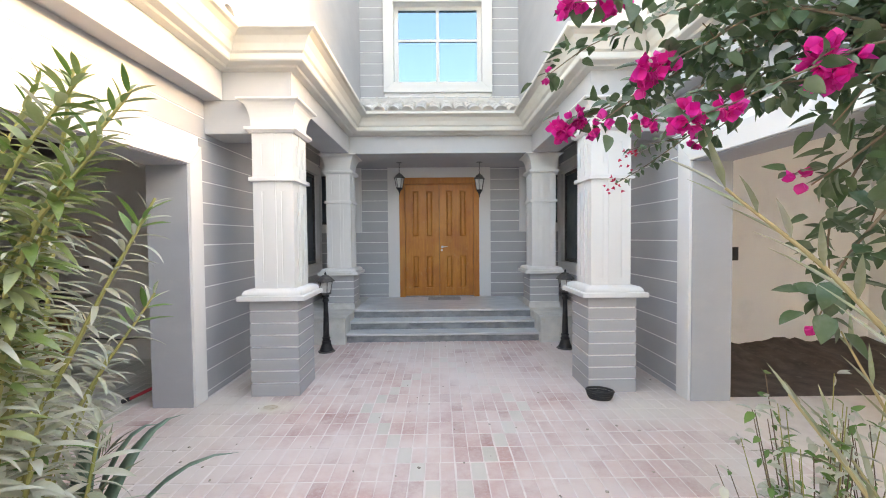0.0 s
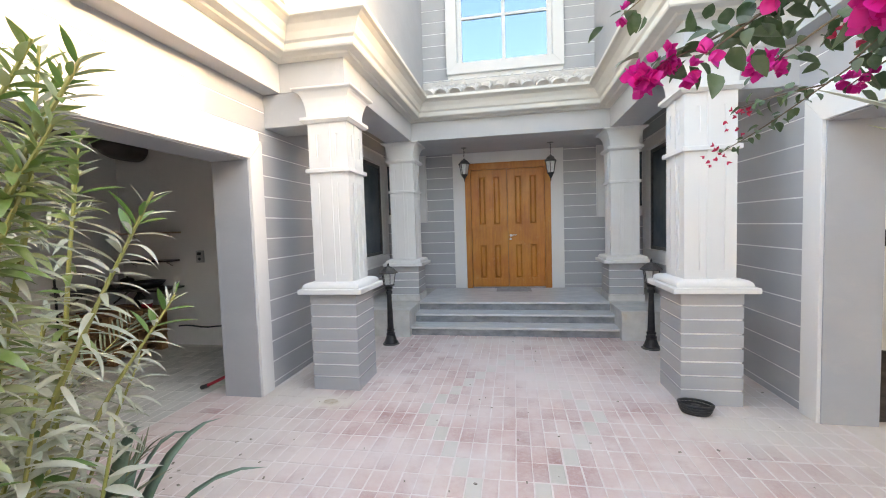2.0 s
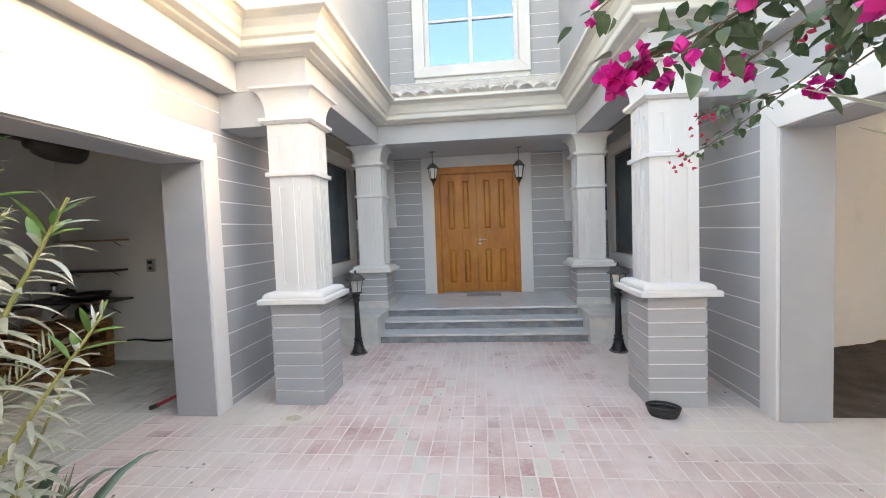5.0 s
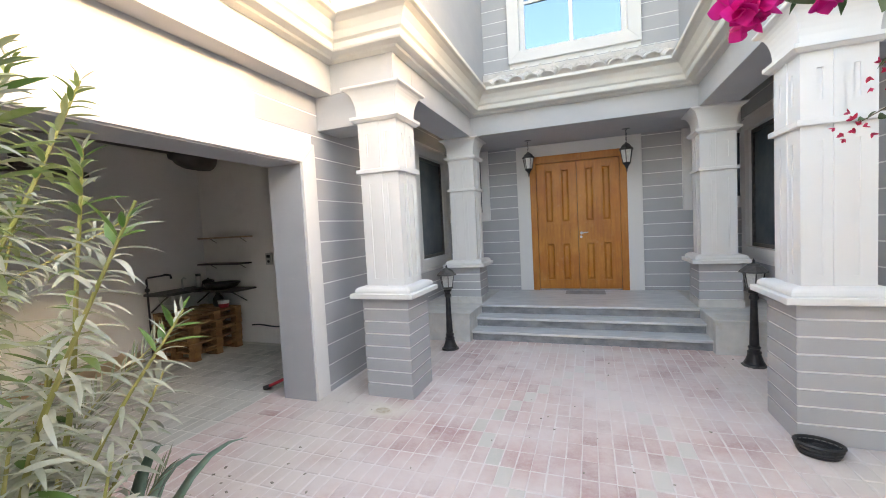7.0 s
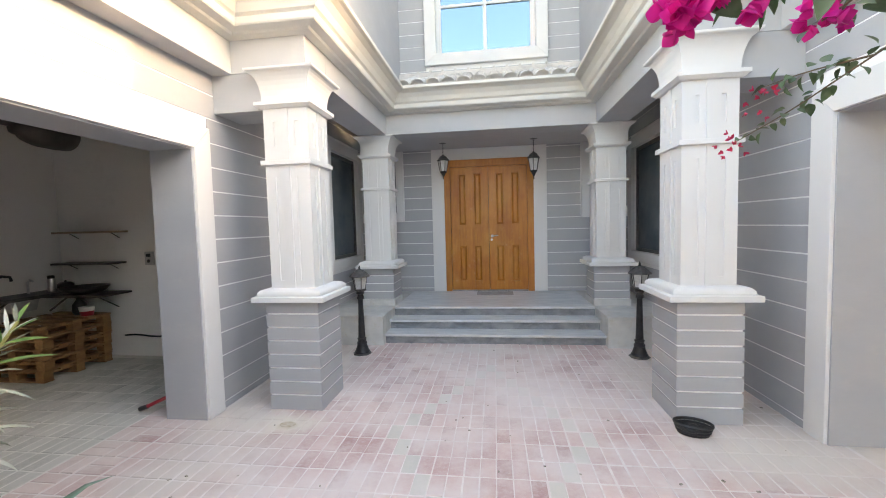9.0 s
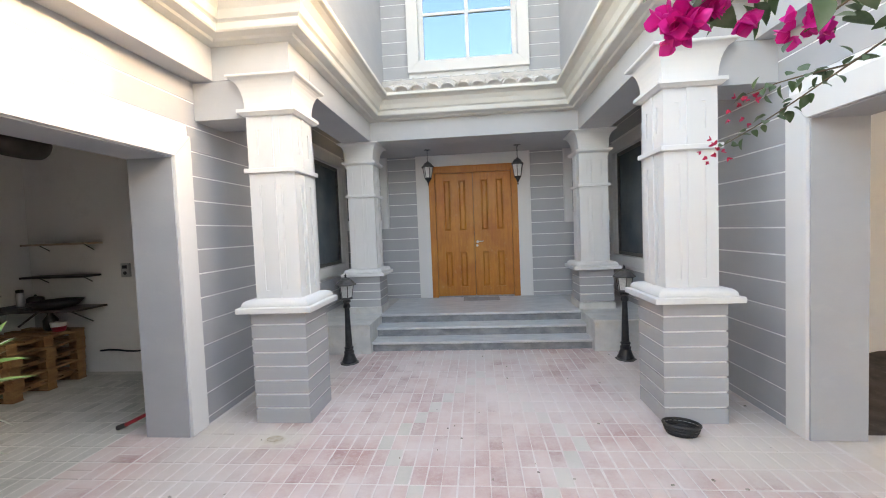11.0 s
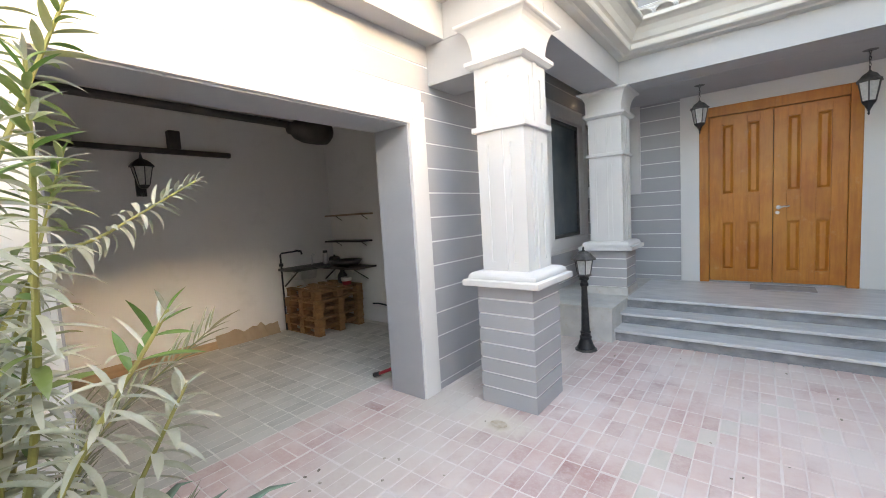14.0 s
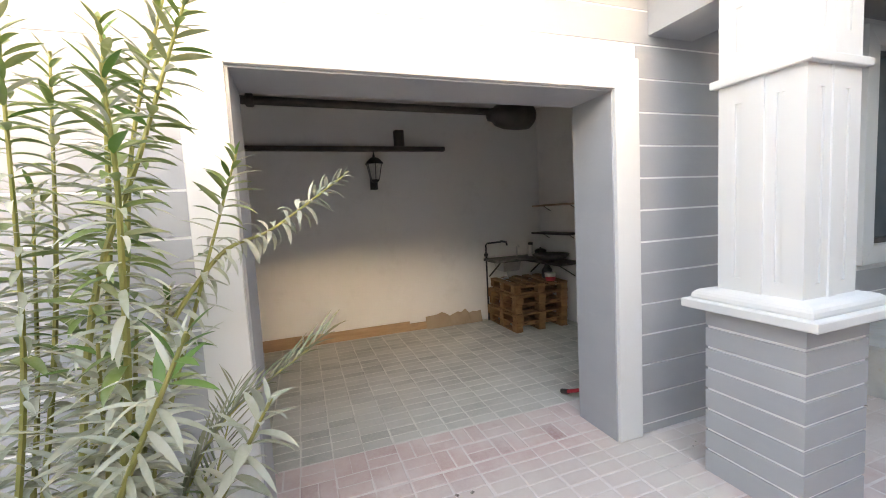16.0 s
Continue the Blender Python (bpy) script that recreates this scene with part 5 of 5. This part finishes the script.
# bougainvillea over the east bed
BL = [blade_mesh("leaf", 0.62, dr, BOUGLEAF, 5, 0.18, 0.75) for dr in (0.15, 0.5)]
BR = [blade_mesh("bract", 0.92, -0.6, BRACT, 6, 0.22, 0.75)]
BD = [blade_mesh("bract", 0.6, -0.4, BUD, 3, 0.35, 0.8)]
rng = random.Random(8)
B = Vector((1.85, 0.95, 0.05))
boug = thing("bougainvillea", "bougainvillea shrub with dark green leaves and magenta flowers", "shrub", tuple(B))
hub = (1.62, 1.18, 2.05)
canes = [
    ([(1.85, 0.95, 0.05), (1.80, 1.05, 1.0), hub], 0.016, 0.3),
    ([(1.90, 0.85, 0.05), (2.0, 1.0, 1.3), (1.75, 1.25, 2.3)], 0.013, 0.4),
    ([(1.75, 1.0, 0.05), (1.60, 1.12, 1.0), (1.42, 1.20, 1.65)], 0.012, 1.0),
    ([hub, (1.32, 1.48, 2.26), (1.02, 1.68, 2.14), (0.74, 1.76, 2.03)], 0.007, 1.0),
    ([hub, (1.32, 1.45, 2.32), (1.10, 1.60, 2.20), (0.80, 1.58, 1.99)], 0.006, 1.0),
    ([hub, (1.48, 1.50, 2.20), (1.38, 1.76, 2.12), (1.29, 1.84, 2.02)], 0.006, 1.0),
    ([hub, (1.50, 1.65, 2.30), (1.36, 1.95, 2.22), (1.21, 2.10, 2.11)], 0.006, 0.9),
    ([(1.67, 2.50, 2.15), (1.55, 2.64, 2.15), (1.45, 2.74, 2.13)], 0.004, 0.5),
    ([(1.75, 1.25, 2.3), (1.80, 2.0, 2.33), (1.67, 2.50, 2.15), (1.56, 2.74, 2.03), (1.45, 2.93, 1.94)], 0.005, 0.4),
    ([(1.75, 1.25, 2.3), (1.35, 1.75, 2.52), (0.98, 2.05, 2.50), (0.74, 2.12, 2.36)], 0.005, 0.8),
    ([hub, (1.40, 1.30, 2.30), (1.20, 1.30, 2.35)], 0.006, 1.2),
    ([hub, (1.45, 1.25, 1.85), (1.30, 1.30, 1.72)], 0.006, 1.2),
    ([hub, (1.50, 1.40, 2.45), (1.25, 1.62, 2.58)], 0.006, 1.2),
    ([(1.75, 1.25, 2.3), (1.75, 1.55, 2.25), (1.62, 1.85, 2.15)], 0.006, 1.2),
    ([hub, (1.52, 1.05, 2.2), (1.34, 0.98, 2.2)], 0.006, 1.1),
    ([(1.42, 1.20, 1.65), (1.32, 1.22, 1.5), (1.25, 1.22, 1.34)], 0.005, 1.0),
    ([hub, (1.40, 1.45, 2.08), (1.14, 1.62, 2.10)], 0.005, 1.2),
    ([hub, (1.45, 1.38, 2.28), (1.22, 1.48, 2.18), (1.04, 1.40, 2.24)], 0.005, 1.2),
    ([hub, (1.62, 1.40, 1.90), (1.56, 1.50, 1.62), (1.54, 1.48, 1.40)], 0.006, 1.0),
    ([(1.75, 1.25, 2.3), (1.85, 1.5, 2.0), (1.80, 1.6, 1.6)], 0.006, 1.0),
    ([hub, (1.36, 1.15, 2.0), (1.24, 1.18, 1.86)], 0.005, 1.2),
    ([hub, (1.30, 1.10, 2.04), (1.0, 1.04, 1.93), (0.845, 1.02, 1.86), (0.745, 1.01, 1.83)], 0.004, 0.45),
    ([hub, (1.25, 1.32, 2.24), (1.05, 1.42, 2.18), (0.915, 1.46, 2.115)], 0.005, 0.8),
    ([(1.25, 1.32, 2.24), (0.95, 1.36, 2.33), (0.73, 1.36, 2.29), (0.62, 1.35, 2.276)], 0.004, 0.7),
    ([hub, (1.55, 1.75, 2.12), (1.46, 1.95, 2.05), (1.40, 1.99, 2.0)], 0.005, 0.6),
]
leaves, bracts = [], []
for st, r, dens in canes:
    pts = [p - B for p in curve_pts(st, 8)]
    n = len(pts)
    part("cane", tube(bmesh.new(), pts, [r * (1 - 0.65 * i / n) for i in range(n)], 6), TWIG, boug)
    for i, (a, b) in enumerate(zip(pts, pts[1:])):
        for _ in range(int(round(dens * 3.8 * (b - a).length / 0.045 + rng.random()))):
            if a.z < 1.2 and rng.random() < 0.7:
                continue
            off = Vector((rng.gauss(0, 1), rng.gauss(0, 1), rng.gauss(0, 0.8)))
            spread_r = rng.uniform(0.01, 0.085) if dens > 0.6 else rng.uniform(0.005, 0.035)
            q = a.lerp(b, rng.random()) + off.normalized() * spread_r
            out = off.normalized() + Vector((0, 0, -0.35))
            leaves.append((rng.choice(BL), frame_to(q, out, (rng.gauss(0, 0.4), rng.gauss(0, 0.4), 1), rng.uniform(0.045, 0.085) * (1 if dens > 0.5 else 0.75), rng.uniform(-0.7, 0.7))))


def cluster(at, radius, count, size, meshes):
    c = Vector(at) - B
    count = int(count * 1.3)
    for _ in range(count):
        o = Vector((rng.gauss(0, 0.5), rng.gauss(0, 0.5), rng.gauss(0, 0.45))) * radius
        base = c + o
        axis = (o.normalized() + Vector((rng.gauss(0, 0.5), rng.gauss(0, 0.5), rng.gauss(0, 0.5)))).normalized()
        s = axis.cross(Vector((0.2, 0.3, 0.9))).normalized()
        u = s.cross(axis)
        for w in range(3):
            t = w * 2.094
            out = axis * 0.65 + (s * math.cos(t) + u * math.sin(t)) * 0.8
            bracts.append((rng.choice(meshes), frame_to(base, out, axis, size * rng.uniform(0.85, 1.15), 0)))


for at, rad, cnt, sz in (((0.715, 1.76, 2.00), 0.036, 13, 0.040), ((0.765, 1.77, 2.045), 0.026, 7, 0.036), ((0.81, 1.72, 2.00), 0.022, 4, 0.036),
                         ((0.80, 1.58, 1.99), 0.018, 3, 0.034), ((0.915, 1.46, 2.115), 0.042, 17, 0.040), ((0.95, 1.44, 2.155), 0.022, 5, 0.034),
                         ((1.205, 2.105, 2.125), 0.034, 8, 0.040), ((1.27, 2.12, 2.115), 0.022, 3, 0.036), ((1.405, 1.99, 2.005), 0.034, 6, 0.030), ((1.44, 1.98, 2.04), 0.018, 3, 0.030),
                         ((0.745, 1.01, 1.83), 0.024, 11, 0.028), ((0.845, 1.02, 1.86), 0.020, 8, 0.026), ((1.15, 1.10, 2.00), 0.034, 15, 0.036), ((1.145, 1.10, 1.95), 0.026, 9, 0.034),
                         ((1.30, 1.32, 1.74), 0.02, 3, 0.034), ((1.24, 1.22, 1.32), 0.02, 2, 0.030), ((0.75, 2.12, 2.36), 0.03, 5, 0.024), ((0.62, 1.35, 2.276), 0.032, 9, 0.034), ((0.73, 1.36, 2.28), 0.028, 7, 0.034)):
    cluster(at, rad, cnt, sz, BR)
for at, rad, cnt, sz in (((1.445, 2.935, 1.925), 0.07, 8, 0.024), ((1.45, 2.75, 2.11), 0.08, 9, 0.022), ((1.20, 1.70, 2.06), 0.04, 4, 0.02)):
    cluster(at, rad, cnt, sz, BD)
rng.shuffle(leaves)
place_leaves(boug, "leaf", leaves, 280, "foliage", "dense dark green leaves")
rng.shuffle(bracts)
place_leaves(boug, "bract", bracts, 260, "flower_mass", "magenta paper-thin bracts")

# palms
PL = [blade_mesh("leaflet", 0.058, dr, PALMLEAF, 4, 0.5) for dr in (0.1, 0.4)]


def palm(name, label, base, fronds, step=1, blades=None):
    p = thing(name, label, "palm", base)
    o = Vector(base)
    part("crown_base", lathe(bmesh.new(), ((0.07, -0.02), (0.085, 0.05), (0.06, 0.14), (0.02, 0.2)), 10), DRYPALM, p, "fibrous palm base")
    its = []
    for st, r, leaflet, tilt in fronds:
        pts = [q - o for q in curve_pts(st, 8)]
        n = len(pts)
        part("frond_rib", tube(bmesh.new(), pts, [r * (1 - 0.75 * i / n) for i in range(n)], 6), DRYPALM if r > 0.009 else STEM, p)
        for i in range(n // 3, n, step):
            a = pts[i]
            d = (pts[min(i + 1, n - 1)] - pts[i - 1]).normalized()
            s = d.cross(Vector((0, 0, 1))).normalized()
            for sg in (-1, 1):
                out = d * 0.75 + s * sg * 0.75 + Vector((0, 0, tilt))
                its.append((rng.choice(blades or PL), frame_to(a, out, (0, 0, 1), leaflet * rng.uniform(0.8, 1.1) * (1 - 0.4 * (i / n - 0.5) ** 2), rng.uniform(-0.3, 0.3))))
                if step == 1 and rng.random() < 0.7:
                    its.append((rng.choice(PL), frame_to(a + d * 0.02, out + Vector((0, 0, 0.15)), (0, 0, 1), leaflet * rng.uniform(0.7, 1.0), rng.uniform(-0.3, 0.3))))
    place_leaves(p, "leaflet", its, 280, "leaflets", "narrow dusty leaflets")
    return p


palm("young_palm", "young date palm with a spiky dusty frond", (-1.42, 1.45, 0.08), [
    ([(-1.42, 1.45, 0.15), (-1.43, 1.55, 0.6), (-1.45, 1.70, 0.93), (-1.46, 2.02, 1.16)], 0.008, 0.17, 0.25),
    ([(-1.42, 1.45, 0.15), (-1.60, 1.60, 0.55), (-1.78, 1.70, 0.9)], 0.007, 0.16, 0.3),
    ([(-1.42, 1.45, 0.15), (-1.30, 1.62, 0.45), (-1.20, 1.80, 0.68)], 0.006, 0.14, 0.3)])
STIFF = [blade_mesh("leaflet", 0.085, dr, DRYLEAF, 4, 0.35, 0.6) for dr in (0.05, 0.2)]
palm("young_palm", "cut-back date palm with thick dry ribs beside the paving", (1.60, 1.02, 0.08), [
    ([(1.60, 1.02, 0.2), (1.42, 1.0, 1.02), (1.18, 1.05, 1.42), (0.91, 1.11, 1.69)], 0.012, 0.22, 0.1),
    ([(1.60, 1.02, 0.2), (1.38, 1.15, 0.8), (1.20, 1.25, 1.12)], 0.011, 0.16, 0.2),
    ([(1.60, 1.02, 0.2), (1.50, 1.2, 0.7), (1.40, 1.35, 1.0)], 0.010, 0.18, 0.25),
    ([(1.60, 1.02, 0.2), (1.62, 1.25, 0.8), (1.55, 1.45, 1.25)], 0.010, 0.17, 0.2),
    ([(1.60, 1.02, 0.2), (1.40, 0.95, 0.6), (1.22, 0.98, 0.85)], 0.009, 0.20, 0.2)], 2, STIFF)

# fleshy rosette and low weeds
aga = thing("agave", "blue-green fleshy rosette plant at the edge of the bed", "agave", (-1.22, 1.62, 0.05))
for ang, ln, rise, w in ((70, 0.50, 0.68, 0.11), (25, 0.60, 0.60, 0.095), (115, 0.45, 0.55, 0.11), (165, 0.4, 0.5, 0.08), (-30, 0.42, 0.42, 0.08), (48, 0.32, 0.74, 0.10), (95, 0.25, 0.74, 0.11), (215, 0.4, 0.5, 0.08), (280, 0.4, 0.5, 0.08)):
    bm = bmesh.new()
    a = radians(ang)
    d, s = Vector((math.cos(a), math.sin(a), 0)), Vector((-math.sin(a), math.cos(a), 0))
    rows = []
    for i in range(9):
        t = i / 8
        c = d * (ln * t ** 1.3) + Vector((0, 0, rise * math.sin(t * 1.75) / math.sin(1.57)))
        ww = w * (0.75 + 0.5 * t - 1.24 * t * t)
        rows.append([bm.verts.new(c + s * ww * k + Vector((0, 0, z * (1 - t)))) for k, z in ((-0.5, 0.012), (-0.25, -0.004), (0, -0.012), (0.25, -0.004), (0.5, 0.012), (0, 0.004))])
    for p, q in zip(rows, rows[1:]):
        for j in range(6):
            bm.faces.new((p[j], p[(j + 1) % 6], q[(j + 1) % 6], q[j]))
    part("fleshy_leaf", bm, AGAVE, aga, smooth=True)


def low_shrub(label, base, radius, height, count, size, mats, seed):
    r2 = random.Random(seed)
    p = thing("low_shrub", label, "shrub", base)
    its = []
    for k in range(count // 14):
        a, rr = r2.uniform(0, 6.28), radius * r2.random() ** 0.5
        tip = Vector((rr * math.cos(a), rr * math.sin(a), height * r2.uniform(0.55, 1.0)))
        pts = curve_pts([(0.3 * tip.x, 0.3 * tip.y, 0), (0.55 * tip.x, 0.55 * tip.y, tip.z * 0.5), tuple(tip)], 6)
        part("twig", tube(bmesh.new(), pts, [0.004 * (1 - 0.7 * i / len(pts)) for i in range(len(pts))], 5), TWIG if k % 2 else STEM, p)
        for _ in range(14):
            q = pts[min(len(pts) - 1, int(len(pts) * r2.uniform(0.3, 1.0)))]
            o = Vector((r2.gauss(0, 1), r2.gauss(0, 1), r2.gauss(0, 0.6))).normalized()
            its.append((r2.choice(mats), frame_to(q + o * 0.008, o + Vector((0, 0, 0.1)), (0, 0, 1), size * r2.uniform(0.6, 1.2), r2.uniform(-0.6, 0.6))))
    place_leaves(p, "leaf", its, 120, "foliage", "small dusty leaves")


SMALL = [blade_mesh("leaf", 0.5, 0.3, OLEANDER, 4, 0.2, 0.8), blade_mesh("leaf", 0.45, 0.2, FRESH, 4, 0.2, 0.8), blade_mesh("leaf", 0.5, 0.4, OLEANDER, 4, 0.2, 0.8)]
GRASS = [blade_mesh("leaf", 0.06, 0.9, PALMLEAF, 5, 0.3), blade_mesh("leaf", 0.05, 0.4, OLEANDER, 5, 0.3)]
low_shrub("straggly low shrub with small dusty green leaves", (1.45, 1.40, 0.03), 0.30, 1.05, 700, 0.05, SMALL, 4)
low_shrub("straggly low shrub with small dusty green leaves", (1.74, 1.42, 0.03), 0.30, 0.95, 520, 0.05, SMALL, 14)
low_shrub("tuft of long dry grass in the bed", (1.50, 1.30, 0.03), 0.18, 0.85, 110, 0.30, GRASS, 6)
low_shrub("small leafy weeds at the edge of the bed", (-1.62, 1.78, 0.0), 0.16, 0.32, 200, 0.04, SMALL, 9)
low_shrub("small leafy weeds at the edge of the bed", (-1.30, 1.95, 0.0), 0.14, 0.22, 110, 0.035, SMALL, 19)
low_shrub("tuft of dry grass under the oleander", (-1.15, 1.50, 0.03), 0.2, 0.55, 140, 0.26, GRASS, 16)

# ---- paving, last ----
def paver_mesh(name, lx, ly, mat):
    c, h = 0.006, 0.006
    X, Y = lx / 2, ly / 2
    v = [(-X, -Y, -h), (X, -Y, -h), (X, Y, -h), (-X, Y, -h), (-X, -Y, -0.003), (X, -Y, -0.003), (X, Y, -0.003), (-X, Y, -0.003),
         (-X + c, -Y + c, 0), (X - c, -Y + c, 0), (X - c, Y - c, 0), (-X + c, Y - c, 0)]
    f = [(8, 9, 10, 11)]
    for o in (0, 4):
        f += [(o + i, o + (i + 1) % 4, o + 4 + (i + 1) % 4, o + 4 + i) for i in range(4)]
    me = bpy.data.meshes.new(name)
    me.from_pydata(v, [], f)
    me.materials.append(mat)
    return me


def paving(name, label, cells, mats, near, z_bed, bed, joint):
    """cells: (x, y, rotated, material). Those in the stretch near become stones of their own, the others are joined."""
    floor = tagged(part(name, boxed(*bed, -0.05, z_bed), joint), label, "paving", kind="structure")
    protos = {(k, r): paver_mesh("paver", *((0.1965, 0.0965) if r else (0.0965, 0.1965)), m) for k, m in mats.items() for r in (0, 1)}
    r2 = random.Random(2)
    verts, faces, idx, single = [], [], [], 0
    for x, y, rot, k in cells:
        m = Matrix.Translation((x + r2.gauss(0, 0.0015), y + r2.gauss(0, 0.0015), r2.uniform(-0.003, 0.0))) @ Matrix.Rotation(r2.gauss(0, 0.006), 4, "Z") @ Matrix.Rotation(r2.gauss(0, 0.006), 4, "X")
        me = protos[(k, rot)]
        if single < 300 and near(x, y):
            ob = new("paver", me)
            ob.parent = floor
            ob.matrix_local = m
            single += 1
        else:
            o = len(verts)
            verts += [tuple(m @ v.co) for v in me.vertices]
            faces += [[o + q for q in f.vertices] for f in me.polygons]
            idx += [list(mats).index(k)] * len(me.polygons)
    me = bpy.data.meshes.new("paver_field")
    me.from_pydata(verts, [], faces)
    for m in mats.values():
        me.materials.append(m)
    me.polygons.foreach_set("material_index", idx)
    ob = new("paver_field", me)
    ob.parent = floor
    tagged(ob, "field of dusty rectangular paving stones", kind="stuff")


cells = []
PX, PY = 0.1035, 0.2045
x_edge = -2.71
for i in range(0, 52):
    x = x_edge + 0.43 + PX * (i + 0.5)
    if x > WALL_R + 0.1:
        break
    for j in range(-16, 32):
        y = 0.03 + PY * (j + 0.5)
        if y > 6.13 or (x < WALL_L and not GARAGE_Y0 < y < GARAGE_Y1):
            continue
        diamond = abs(i - 24) + abs(j - 18) == 7      # one sage stone to a row, in a diamond before the steps
        cells.append((x, y, 0, "sage" if diamond else "pink"))
# basket-weave border at the garage threshold
for j in range(8, 20):
    for i in range(2):
        x0, y0 = x_edge + 0.005 + i * 0.2085, 0.03 + PY * j
        if not GARAGE_Y0 - 0.1 < y0 + 0.1 < GARAGE_Y1 + 0.02:
            continue
        if (i + j) % 2:
            cells += [(x0 + 0.052, y0 + PY / 2, 0, "pink"), (x0 + 0.156, y0 + PY / 2, 0, "pink")]
        else:
            cells += [(x0 + 0.104, y0 + 0.051, 1, "pink"), (x0 + 0.104, y0 + 0.153, 1, "pink")]
paving("pavement", "forecourt of dusty pink rectangular pavers with sandy joints", cells, {"pink": PINKPAVER, "sage": SAGEPAVER},
       lambda x, y: 2.2 < y < 4.0 and -1.9 < x < 0.6, -0.0042, (x_edge, WALL_R + 0.12, -5.0, 6.13), SAND)
cells = []
for i in range(0, 28):
    x = x_edge - 0.002 - PX * (i + 0.5)
    if x < GX + 0.05:
        break
    for j in range(3, 27):
        y = 0.03 + PY * (j + 0.5)
        if y < 5.4:
            cells.append((x, y, 0, "grey"))
paving("garage_floor_west", "garage floor of dusty grey rectangular pavers", cells, {"grey": GREYPAVER},
       lambda x, y: 1.9 < y < 4.1 and x > -4.0, -0.0042, (GX, x_edge, 0.55, 5.45), GREYSAND)
